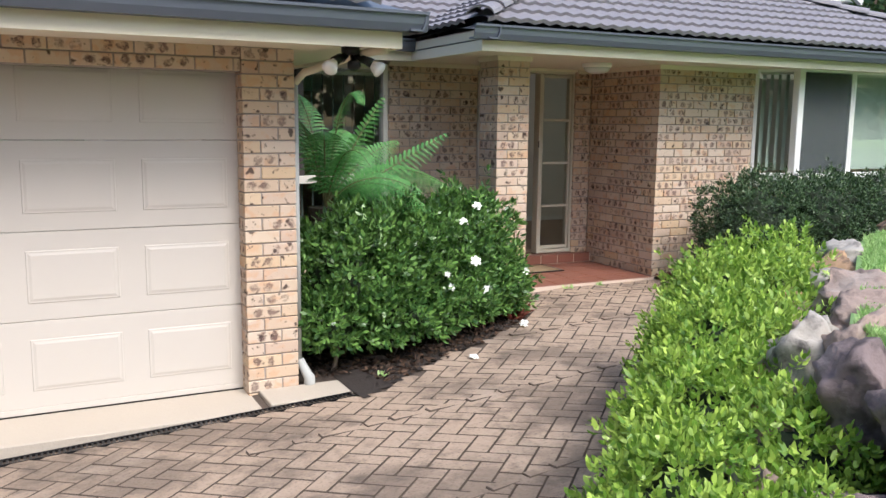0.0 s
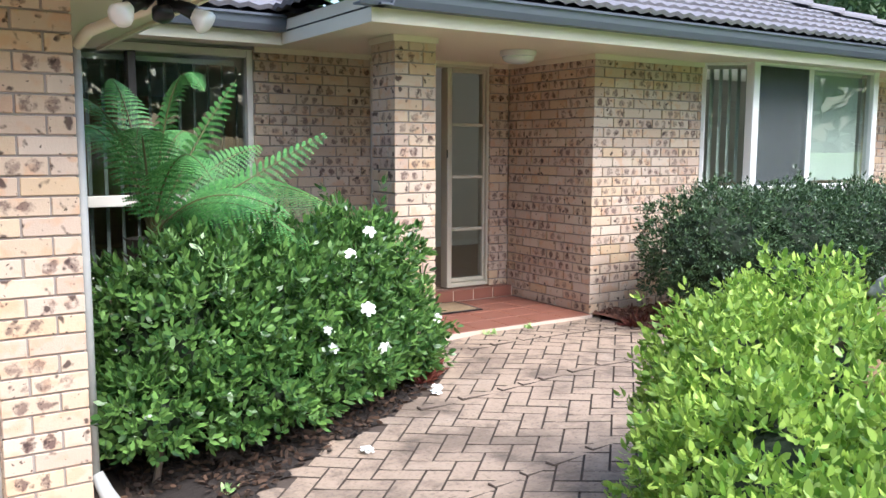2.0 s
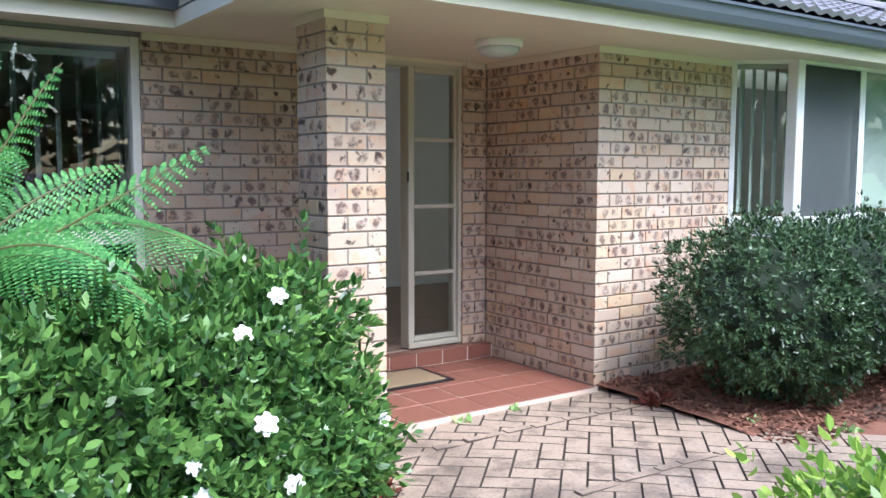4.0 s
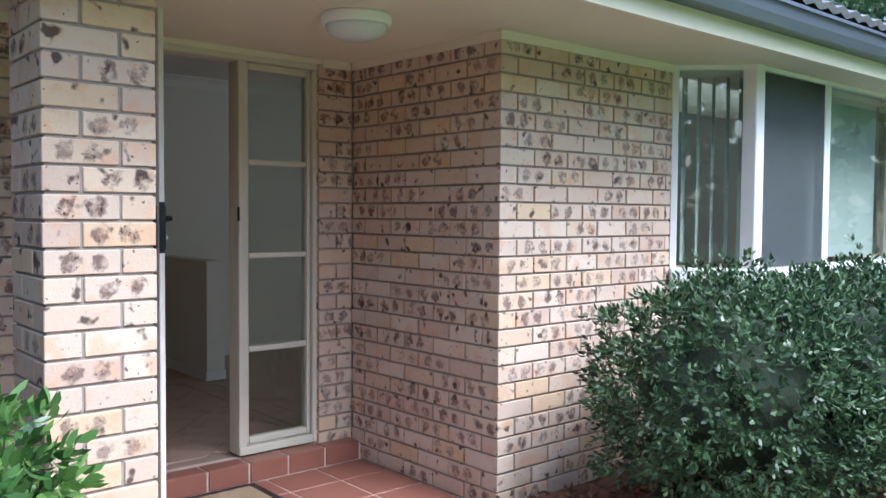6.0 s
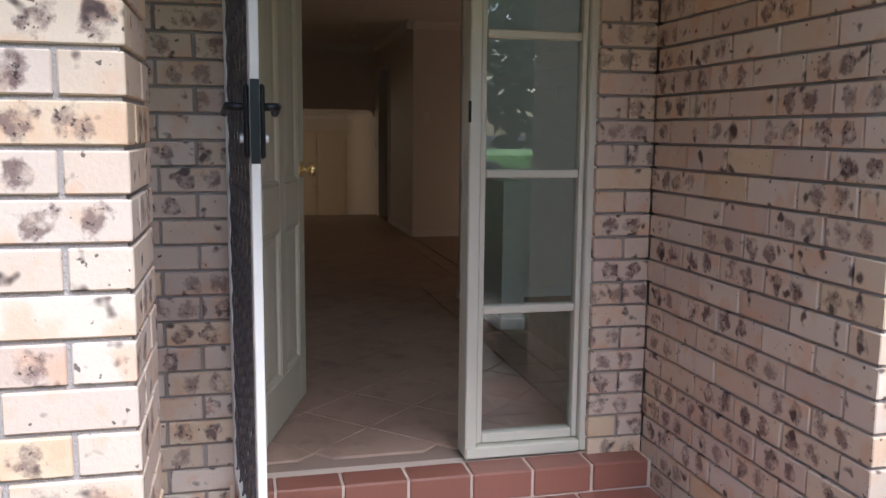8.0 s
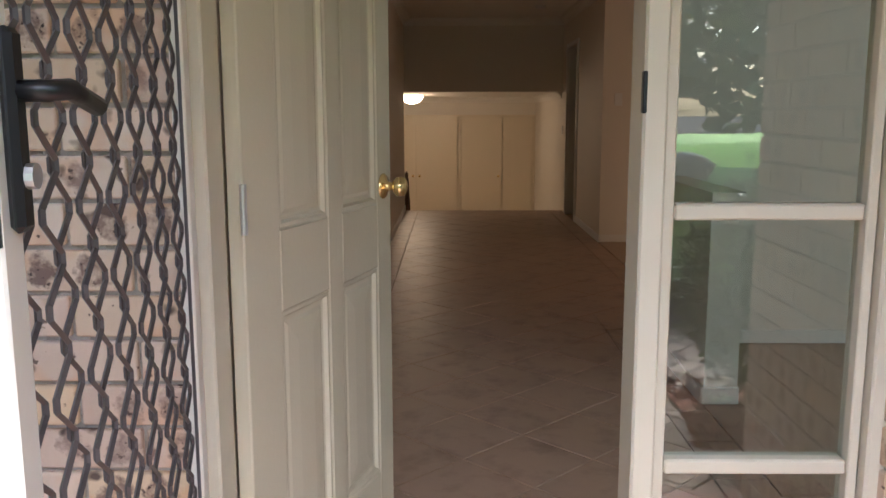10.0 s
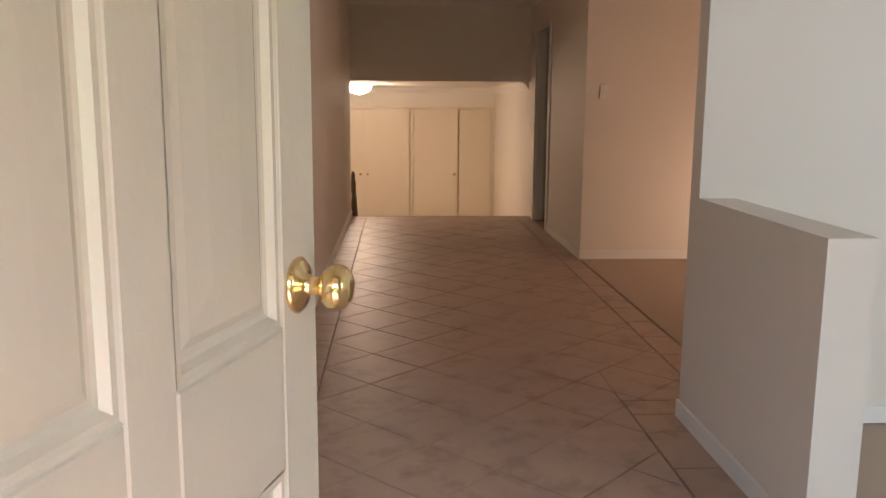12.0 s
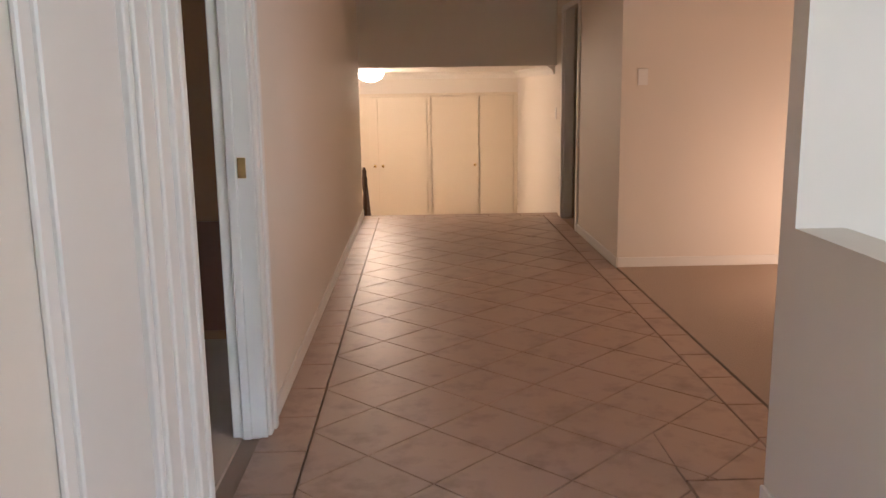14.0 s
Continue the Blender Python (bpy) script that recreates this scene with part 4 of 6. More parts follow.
# narrow stamped bands across the paving
for (xa, ya), (xb, yb) in (((-4.4, -3.9), (-1.5, -3.67)), ((-1.9, -2.54), (0.4, -2.56)), ((-1.2, -1.62), (0.6, -1.7)), ((-5.6, -5.4), (-3.0, -5.0))):
    p, q = Vector((xa, ya, 0)), Vector((xb, yb, 0))
    d = (q - p).normalized()
    s = 0.0
    while s < (q - p).length:
        l = random.uniform(0.16, 0.3)
        c = p + d * (s + l / 2)
        if on_drive(c.x, c.y):
            o = tile(drive, "band_stone", -0.11, -0.032, 0.11, 0.032, 0, 0.03, PAVER, bevel=0.005, side=JOINT)
            o.matrix_basis = Matrix.Translation((c.x, c.y, ground_z(c.x, c.y) + 0.005)) @ Matrix.Rotation(math.atan2(d.y, d.x) + random.uniform(-0.08, 0.08), 4, "Z")
            o.scale.x = (l - 0.015) / 0.22
        s += l


# ---- foliage ----
def leaf_mat(name, a, b, rough=0.35, glow=0.25):
    m = bpy.data.materials.new(name)
    m.use_nodes = True
    t = m.node_tree
    bs, out = t.nodes["Principled BSDF"], t.nodes["Material Output"]
    bs.inputs["Roughness"].default_value = rough
    geo, ramp = t.nodes.new("ShaderNodeNewGeometry"), t.nodes.new("ShaderNodeValToRGB")
    e = ramp.color_ramp.elements
    e[0].color, e[1].color = (*a, 1), (*b, 1)
    mid = e.new(0.6)
    mid.color = (*[(p + q) / 2 * 0.9 for p, q in zip(a, b)], 1)
    t.links.new(geo.outputs["Random Per Island"], ramp.inputs[0])
    t.links.new(ramp.outputs[0], bs.inputs["Base Color"])
    tr, mx = t.nodes.new("ShaderNodeBsdfTranslucent"), t.nodes.new("ShaderNodeMixShader")
    t.links.new(ramp.outputs[0], tr.inputs[0])
    mx.inputs[0].default_value = glow
    t.links.new(bs.outputs[0], mx.inputs[1])
    t.links.new(tr.outputs[0], mx.inputs[2])
    t.links.new(mx.outputs[0], out.inputs[0])
    return m


GARD = leaf_mat("gardenia_leaf", (0.036, 0.105, 0.026), (0.23, 0.41, 0.095), 0.3)
DARKL = leaf_mat("camellia_leaf", (0.018, 0.048, 0.018), (0.13, 0.21, 0.085), 0.38, 0.12)
LIME = leaf_mat("hedge_leaf", (0.15, 0.30, 0.035), (0.62, 0.80, 0.16), 0.4, 0.35)
FERN = leaf_mat("fern_leaf", (0.05, 0.20, 0.045), (0.20, 0.46, 0.13), 0.45, 0.3)
GRASS = leaf_mat("grass_blade", (0.34, 0.56, 0.17), (0.62, 0.80, 0.36), 0.5, 0.35)
REDL = leaf_mat("bromeliad_leaf", (0.16, 0.03, 0.025), (0.30, 0.10, 0.06), 0.4, 0.2)
TREEL = leaf_mat("tree_leaf", (0.035, 0.09, 0.03), (0.12, 0.20, 0.07), 0.5, 0.3)
# near-black colour of the bush cores, standing in for shade inside
SHADE_CORE = mat("bush_shade", (0.014, 0.022, 0.010), 0.9, var=0.4, scale=9, bump=0.6)
TWIG = mat("twig_bark", (0.10, 0.075, 0.055), 0.9, var=0.3, scale=20, bump=0.4)
PETAL = mat("white_petal", (0.85, 0.84, 0.78), 0.5, var=0.03)
rng = np.random.default_rng(7)


def quads_object(name, P, F, material, parent=None, label=""):
    """Many small faces in one mesh. P: (faces, corners, 3)."""
    n, c = P.shape[:2]
    me = bpy.data.meshes.new(name)
    me.vertices.add(n * c)
    me.vertices.foreach_set("co", np.ascontiguousarray(P, dtype=np.float32).ravel())
    me.loops.add(n * c)
    me.loops.foreach_set("vertex_index", np.arange(n * c, dtype=np.int32))
    me.polygons.add(n)
    me.polygons.foreach_set("loop_start", np.arange(0, n * c, c, dtype=np.int32))
    me.update(calc_edges=True)
    me.materials.append(material)
    o = new(name, me)
    if parent:
        o.parent = parent
        if parent.parent is None:
            o.matrix_parent_inverse = parent.matrix_basis.inverted()
    if label:
        o["label"] = label
    return o


def unit(v):
    return v / np.maximum(np.linalg.norm(v, axis=-1, keepdims=True), 1e-9)


def leaves(base, dirn, length, width, fold=0.25, droop=0.15, side=None):
    """Lens-shaped leaves with a bend: base, two corners, tip, two corners."""
    n = len(base)
    if side is None:
        side = unit(np.cross(dirn, rng.normal(size=(n, 3))))
    nor = np.cross(side, dirn)
    L = length * rng.uniform(0.7, 1.25, (n, 1))
    W = width * rng.uniform(0.8, 1.2, (n, 1))
    lo = base + dirn * L * 0.34 + nor * W * fold * 0.8
    hi = base + dirn * L * 0.72 + nor * (W * fold * 0.7 - L * droop * 0.4)
    return np.stack([base, lo + side * W * 0.44, hi + side * W * 0.42, base + dirn * L - nor * L * droop, hi - side * W * 0.42, lo - side * W * 0.44], 1)


def bush_points(balls, n, rough=0.12):
    """Points and outward ways on a clump of ellipsoids, uneven, above the soil."""
    B = np.array(balls, float)
    area = (B[:, 3] * B[:, 4] + B[:, 4] * B[:, 5] + B[:, 3] * B[:, 5])
    pick = rng.choice(len(B), n, p=area / area.sum())
    d = unit(rng.normal(size=(n, 3)))
    lump = 1 + rough * np.sin(d[:, :1] * 7 + pick[:, None]) * np.cos(d[:, 1:2] * 6 + d[:, 2:] * 5 + pick[:, None] * 2) + rng.uniform(-rough, rough * 0.6, (n, 1))
    p = B[pick, :3] + d * B[pick, 3:6] * lump
    nor = unit(d / B[pick, 3:6])
    keep = np.ones(n, bool)
    for k, b in enumerate(B):
        inside = (((p - b[:3]) / (b[3:6] * 0.86)) ** 2).sum(1) < 1
        keep &= ~(inside & (pick != k))
    return p[keep], nor[keep]


def bush(name, balls, n, per, length, width, material, label, category, base_z, spread=0.9, up=0.3, rough=0.12, inner=0.70, bare=0.03):
    c = np.mean(np.array(balls)[:, :3], axis=0)
    t = thing(name, (c[0], c[1], base_z), label, category)
    p, nor = bush_points(balls, n, rough)
    p = p[p[:, 2] > base_z + bare], nor[p[:, 2] > base_z + bare]
    p, nor = p
    # shoots: each carries a whorl of leaves about its own axis
    p = p + nor * rng.exponential(length * 0.45, (len(p), 1)) - nor * length * 0.3
    axis = unit(nor * 0.8 + np.array([0, 0, up]) + rng.normal(scale=spread * 0.35, size=nor.shape))
    ref = unit(np.cross(axis, rng.normal(size=axis.shape)))
    oth = np.cross(axis, ref)
    base, way, sides = [], [], []
    for j in range(per):
        turn = 2.4 * j + rng.uniform(-0.4, 0.4, (len(p), 1))
        tilt = 1.35 - 0.95 * j / max(1, per - 1) + rng.uniform(-0.25, 0.25, (len(p), 1))
        rad = ref * np.cos(turn) + oth * np.sin(turn)
        base.append(p + axis * length * 0.16 * j + rng.normal(scale=length * 0.06, size=p.shape))
        way.append(unit(axis * np.cos(tilt) + rad * np.sin(tilt)))
        sides.append(unit(np.cross(axis, rad) + rng.normal(scale=0.2, size=p.shape)))
    base, way, sides = np.concatenate(base), np.concatenate(way), np.concatenate(sides)
    quads_object("foliage", leaves(base, way, length, width, side=unit(sides - way * (sides * way).sum(1, keepdims=True))), None, material, t, "dense pointed leaves")
    # dark lumpy core: paints the shade between leaves and stops see-through
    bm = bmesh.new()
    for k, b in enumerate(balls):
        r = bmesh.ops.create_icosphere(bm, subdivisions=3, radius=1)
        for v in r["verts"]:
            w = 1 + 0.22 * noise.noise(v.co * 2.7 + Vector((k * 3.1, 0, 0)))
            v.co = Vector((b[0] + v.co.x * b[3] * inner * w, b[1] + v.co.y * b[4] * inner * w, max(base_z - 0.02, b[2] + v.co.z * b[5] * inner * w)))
    part("shade_core", bm, SHADE_CORE, t, "dark core standing in for shade between the leaves")
    for k, b in enumerate(balls):
        bm = bmesh.new()
        tube(bm, [(b[0], b[1], base_z - 0.05), (b[0] + 0.03, b[1] - 0.02, (base_z + b[2]) / 2), (b[0], b[1], b[2])], 0.02, 6, 0.008)
        part("stem", bm, TWIG, t)
    return t


gz = ground_z(-2.5, -2.0)
gard = [(-3.25, -2.28, 0.30, 0.52, 0.48, 0.62), (-2.75, -2.05, 0.34, 0.55, 0.55, 0.60), (-2.25, -1.90, 0.36, 0.52, 0.5, 0.60), (-1.85, -1.72, 0.42, 0.42, 0.42, 0.58), (-2.9, -2.45, 0.10, 0.5, 0.38, 0.36), (-2.35, -2.2, 0.10, 0.5, 0.38, 0.36), (-1.72, -1.92, 0.16, 0.34, 0.34, 0.40), (-3.45, -2.62, 0.12, 0.30, 0.26, 0.30)]
def pruned(balls, by):
    return [(x, y, z, a - by, b - by, c - by) for x, y, z, a, b, c in balls]


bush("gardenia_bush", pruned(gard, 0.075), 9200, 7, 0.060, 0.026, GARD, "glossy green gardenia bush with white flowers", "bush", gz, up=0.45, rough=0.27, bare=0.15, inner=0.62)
dark = [(1.25, -2.1, 0.62, 0.62, 0.55, 0.52), (1.95, -2.25, 0.66, 0.65, 0.6, 0.50), (2.75, -2.3, 0.66, 0.7, 0.6, 0.48), (3.6, -2.35, 0.66, 0.7, 0.6, 0.47), (4.4, -2.4, 0.64, 0.6, 0.6, 0.45), (1.5, -2.2, 0.36, 0.5, 0.45, 0.34)]
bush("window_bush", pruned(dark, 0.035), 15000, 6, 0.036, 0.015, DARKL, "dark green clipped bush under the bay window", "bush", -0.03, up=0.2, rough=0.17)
lime = []
for k in range(11):
    q = -0.16 + 1.16 * k / 10
    x, y, wave = -3.33 + 1.86 * q, -6.22 + 1.79 * q, 0.05 * math.sin(k * 2.3)
    lime.append((x, y, 0.17 + 0.20 * q + wave, 0.38, 0.38, 0.38 + 0.12 * q))
    lime.append((x + 0.22, y - 0.22, 0.21 + 0.23 * q - wave, 0.38, 0.38, 0.38 + 0.12 * q))
bush("lawn_hedge", pruned(lime, 0.05), 20000, 6, 0.041, 0.020, LIME, "bright lime green hedge beside the path", "hedge", -0.05, up=0.55, rough=0.21)


def flower(x, y, z, r, label="white gardenia flower on the green bush"):
    t = thing("gardenia_flower", (x, y, z), label, "flower", "gardenia flowers")
    way = Vector((-0.3 + 0.4 * math.sin(x * 40), -0.8, 0.55)) if z > 0.2 else Vector((0.1, -0.2, 1))
    face_m = Matrix.Translation((x, y, z)) @ way.to_track_quat("Z", "Y").to_matrix().to_4x4()
    for k in range(11):
        a = k * math.pi / 3 + x * 7 + (0.5 if k > 5 else 0)
        lift, rr_ = (0.25, 1.0) if k < 6 else (0.75, 0.7)
        bm = bmesh.new()
        pts = [(0, 0, 0), (0.55 * rr_, -0.38, 0.22 + lift * 0.6), (rr_, -0.2, lift), (1.02 * rr_, 0.2, lift), (0.55 * rr_, 0.38, 0.22 + lift * 0.6)]
        vs = [bm.verts.new(face_m @ Vector((r * (u * math.cos(a) - v * math.sin(a)), r * (u * math.sin(a) + v * math.cos(a)), r * w * 0.6))) for u, v, w in pts]
        bm.faces.new(vs)
        part("petal", bm, PETAL, t)
    bm = bmesh.new()
    bmesh.ops.create_icosphere(bm, subdivisions=1, radius=r * 0.3, matrix=face_m @ Matrix.Translation((0, 0, r * 0.2)))
    part("heart", bm, PETAL, t)
    return t


FLOWERS = ((-2.12, -2.10, 0.79, 0.040), (-1.91, -2.02, 0.76, 0.040), (-2.13, -2.34, 0.50, 0.046), (-2.03, -2.36, 0.26, 0.040), (-2.41, -2.46, 0.33, 0.034), (-1.43, -1.97, 0.31, 0.038), (-1.90, -1.93, 0.90, 0.042), (-2.43, -2.44, 0.43, 0.030))
for x, y, z, r in FLOWERS:
    flower(x - 0.06, y - 0.12, z + 0.02, r)
FALLEN = ((-2.45, -2.93), (-1.66, -2.36), (-1.60, -2.28))
for x, y in FALLEN:
    flower(x, y, ground_z(x, y) + 0.012, 0.04, "fallen white gardenia flower on the paving")

# tree fern
fx, fy, fz = -3.22, -1.78, 0.93
fern = thing("tree_fern", (fx, fy, gz), "tree fern with arching green fronds and dark trunk", "tree fern")
bm = bmesh.new()
tube(bm, [(fx, fy, gz - 0.1), (fx + 0.01, fy, 0.3), (fx, fy, 0.7), (fx, fy, fz)], 0.11, 12, 0.14)
for k in range(90):
    a, z = random.uniform(0, 6.28), random.uniform(gz, fz)
    p = Vector((fx + 0.12 * math.cos(a), fy + 0.12 * math.sin(a), z))
    tube(bm, [p, p + Vector((0.05 * math.cos(a), 0.05 * math.sin(a), random.uniform(0.02, 0.1)))], 0.008, 4, 0.003)
part("trunk", bm, mat("fern_trunk", (0.03, 0.022, 0.016), 0.95, var=0.4, scale=20, bump=0.9), fern, "dark fibrous trunk")


STALK = mat("fern_stalk", (0.10, 0.09, 0.035), 0.6, var=0.2)


def frond(tip, lift, width, roll=0):
    """A frond that rises from the crown and arches over to its tip."""
    c = Vector((fx, fy, fz))
    e = c + (Vector(tip) - c) * 1.07
    width *= 1.22
    d = Vector((e.x - c.x, e.y - c.y, 0)).normalized()
    side = Matrix.Rotation(radians(roll), 3, d) @ Vector((-d.y, d.x, 0))
    ctrl = c.lerp(e, 0.42)
    ctrl.z = c.z + lift
    long = (ctrl - c).length + (e - ctrl).length
    n = max(16, int(long / 0.040))
    pts = [c * (1 - k / n) ** 2 + ctrl * 2 * (k / n) * (1 - k / n) + e * (k / n) ** 2 for k in range(n + 1)]
    bm = bmesh.new()
    tube(bm, pts[::2] if n % 2 == 0 else pts[::2] + [pts[-1]], 0.009, 6, 0.002)
    fr = part("frond", bm, STALK, fern, "arching fern frond")
    Q = []
    for k in range(3, n):
        q = k / n
        t = (pts[k + 1] - pts[k - 1]).normalized()
        s_ = (side - t * side.dot(t)).normalized()
        w = width * min(1.0, 0.35 + q * 1.9) * (1 - q ** 2.6) * random.uniform(0.9, 1.08) + 0.012
        for sg in (-1, 1):
            out = (s_ * sg + t * (0.35 + 0.4 * q) + Vector((0, 0, -0.10))).normalized()
            along_ = (t - out * t.dot(out)).normalized()
            m = max(4, int(w / 0.014))
            for j in range(m):
                u = (j + 0.5) / m
                p = pts[k] + out * w * u + Vector((0, 0, -0.30 * w * u * u))
                ll = 0.0165 * (1 - u ** 2) + 0.004
                h = w / m * 0.50
                for f_ in (-1, 1):
                    v = (along_ * f_ + out * 0.55).normalized()
                    Q.append([p - out * h, p + v * ll * 0.75 - out * h * 0.7, p + v * ll, p + out * h * 0.9])
    quads_object("leaf_blade", np.array([[list(v) for v in q] for q in Q]), None, FERN, fr, "fine feathered leaflets")


for tip, lift, w, roll in (((-2.98, -1.98, 1.70), 1.22, 0.17, 20), ((-3.62, -2.02, 1.62), 0.85, 0.18, -35), ((-2.74, -1.80, 1.78), 0.50, 0.15, 45), ((-2.26, -1.96, 1.50), 0.26, 0.17, 50), ((-1.86, -1.74, 0.84), 0.64, 0.22, 30), ((-2.42, -2.20, 0.80), 0.46, 0.24, 20), ((-2.44, -1.40, 1.42), 0.45, 0.18, 45), ((-3.28, -1.25, 1.80), 0.80, 0.18, 0), ((-3.64, -1.55, 1.40), 0.90, 0.18, -20), ((-2.80, -1.25, 1.45), 0.80, 0.18, 20), ((-2.62, -2.25, 1.05), 0.42, 0.20, 30), ((-3.40, -2.30, 1.45), 0.80, 0.17, 0), ((-3.05, -2.30, 1.25), 0.72, 0.18, 10)):
    frond(tip, lift, w, roll)


# small red-leaved plants at the pillar
def tuft(name, x, y, z, n, ln, material, label, category):
    t = thing(name, (x, y, z), label, category)
    d = unit(np.stack([rng.normal(size=n), rng.normal(size=n), rng.uniform(0.3, 1.3, n)], 1))
    quads_object("leaf_blade", leaves(np.tile([x, y, z], (n, 1)) + rng.normal(scale=0.02, size=(n, 3)) * [1, 1, 0], d, ln, 0.025), None, material, t)
    return t


for x, y in ((-1.46, -1.95), (-1.60, -2.08), (0.72, -1.75), (-1.40, -1.80)):
    tuft("bromeliad", x, y, ground_z(x, y) - 0.02, 60, 0.15, REDL, "small dark red leafy plant in the bed edge", "plant")
for x, y in ((0.85, -1.62), (0.9, -2.35), (1.2, -2.75), (-0.5, -1.345), (-1.0, -1.36), (-0.1, -1.34), (-3.2, -2.95)):
    tuft("weed_tuft", x, y, ground_z(x, y) - 0.005, 16, 0.05, GRASS, "tiny green weed at the paving edge", "weed")

# bark mulch bed under the window bush
verts, faces = [], []
sheet("mulch_bed", span(0.66, 7.0, 30), span(-3.4, -1.26, 14), lambda x, y: -0.045 + 0.03 * noise.noise(Vector((x * 2, y * 2, 0))) + 0.05 * max(0, min(1, (y + 2.6) * 1.4)), MULCH, "brown bark mulch bed", "mulch")
n = 5000
px, py = rng.uniform(0.68, 3.2, n), rng.uniform(-2.75, -1.3, n)
base = np.stack([px, py, np.array([-0.035 + 0.03 * noise.noise(Vector((a * 2, b * 2, 0))) + 0.05 * max(0, min(1, (b + 2.6) * 1.4)) for a, b in zip(px, py)])], 1)
d = unit(np.stack([rng.normal(size=n), rng.normal(size=n), rng.uniform(-0.05, 0.35, n)], 1))
tagged(quads_object("bark_chips", leaves(base, d, 0.05, 0.016, 0.1, 0.0), None, leaf_mat("bark_chip", (0.10, 0.04, 0.025), (0.32, 0.16, 0.10), 0.9, 0.0)), "loose red-brown bark chips over the bed", "bark chips", kind="stuff")
# fallen leaves in the gardenia bed
n = 3600
px, py = rng.uniform(-3.6, -1.5, n), rng.uniform(-3.1, -1.6, n)
k = [not on_drive(a, b) and not (a < -3.28 and b < -2.75) for a, b in zip(px, py)]
base = np.stack([px, py, [ground_z(a, b) + 0.012 for a, b in zip(px, py)]], 1)[k]
d = unit(np.stack([rng.normal(size=len(base)), rng.normal(size=len(base)), rng.uniform(0, 0.4, len(base))], 1))
tagged(quads_object("leaf_litter", leaves(base, d, 0.05, 0.022, 0.1, 0.0), None, leaf_mat("dead_leaf", (0.02, 0.014, 0.010), (0.11, 0.06, 0.035), 0.9, 0.0)), "dry brown leaf litter on the soil", "leaf litter", kind="stuff")

# ---- lawn and rock wall ----
DU, DV, P0 = Vector((0.8, 0.6, 0)), Vector((0.6, -0.8, 0)), Vector((-3.2, -6.5, 0))


def lawn_z(u, v):
    return 0.80 + 0.035 * u + 0.01 * v + 0.03 * noise.noise(Vector((u, v, 0)))


bm = bmesh.new()
def lawn_edges(v):
    """Where the lawn begins and ends along the wall's direction, at a depth v behind it."""
    lo = float(np.interp(v, (0.1, 0.2, 0.34, 0.6, 1.0, 2.0, 12.0), (0.75, 0.5, 0.12, -0.28, -0.6, -1.1, -4.0)))
    return lo, 2.9 + 2.4 * min(1.5, max(0.0, v - 0.05)) + 0.75 * max(0.0, v - 1.55)


vs_ = [0.08] + span(0.12, 1.6, 16) + span(1.9, 12, 24)
grid = []
for v in vs_:
    lo, hi = lawn_edges(v)
    row = []
    for i in range(33):
        u = lo + (hi - lo) * i / 32
        p = P0 + DU * u + DV * v
        row.append(bm.verts.new((p.x, p.y, lawn_z(u, v) - (0.8 if v == 0.08 or i in (0, 32) else 0))))
    grid.append(row)
for i in range(len(vs_) - 1):
    for j in range(32):
        bm.faces.new((grid[i][j], grid[i][j + 1], grid[i + 1][j + 1], grid[i + 1][j]))
bmesh.ops.recalc_face_normals(bm, faces=bm.faces)
structure("lawn", bm, mat("lawn_soil", (0.34, 0.50, 0.17), 0.95, var=0.25, scale=4, bump=0.6), "raised bright green mown lawn", "lawn", smooth=True)
n = 70000
v = 0.16 + rng.beta(1, 2.2, n) * 6
ends_ = np.array([lawn_edges(q) for q in v])
u = ends_[:, 0] + (ends_[:, 1] - ends_[:, 0]) * rng.uniform(0.03, 0.97, n)
base = np.stack([P0.x + DU.x * u + DV.x * v, P0.y + DU.y * u + DV.y * v, [lawn_z(a, b) - 0.004 for a, b in zip(u, v)]], 1)
d = unit(np.stack([rng.normal(scale=0.5, size=n), rng.normal(scale=0.5, size=n), np.ones(n)], 1))
tagged(quads_object("lawn_grass", leaves(base, d, 0.05, 0.008, 0.1, 0.3), None, GRASS), "short bright green lawn grass blades", "grass", kind="stuff")


def rock(x, y, z, sx, sy, sz, seed, turn, tone):
    bm = bmesh.new()
    bmesh.ops.create_icosphere(bm, subdivisions=4, radius=1)
    rr = random.Random(seed)
    planes = [(Vector((rr.gauss(0, 1), rr.gauss(0, 1), rr.gauss(0, 1))).normalized(), rr.uniform(0.45, 0.75)) for _ in range(9)]
    m = Matrix.Translation((x, y, z)) @ Matrix.Rotation(turn, 4, "Z") @ Matrix.Diagonal((sx, sy, sz, 1))
    for w in bm.verts:
        for nn, h in planes:
            over = w.co.dot(nn) - h
            if over > 0:
                w.co -= nn * over * 0.92
        w.co *= 1 + 0.20 * noise.noise(w.co * 2.6 + Vector((seed, 0, 0))) + 0.13 * noise.noise(w.co * 6 + Vector((0, seed, 0))) + 0.07 * noise.noise(w.co * 13) - 0.10 * max(0.0, 0.12 - abs(noise.noise(w.co * 4 + Vector((seed * 2, 0, 0))))) / 0.12 + 0.03 * noise.noise(w.co * 29)
    bmesh.ops.transform(bm, matrix=m, verts=bm.verts)
    return tagged(mesh_ob("rock", bm, ROCKS[tone], True), ("weathered brown sandstone boulder in the lawn edge", "pale grey sandstone boulder in the lawn edge", "orange-brown sandstone rock in the lawn edge", "large dark purple-brown boulder in the lawn edge")[tone], "rock", "rocks of the lawn edge")


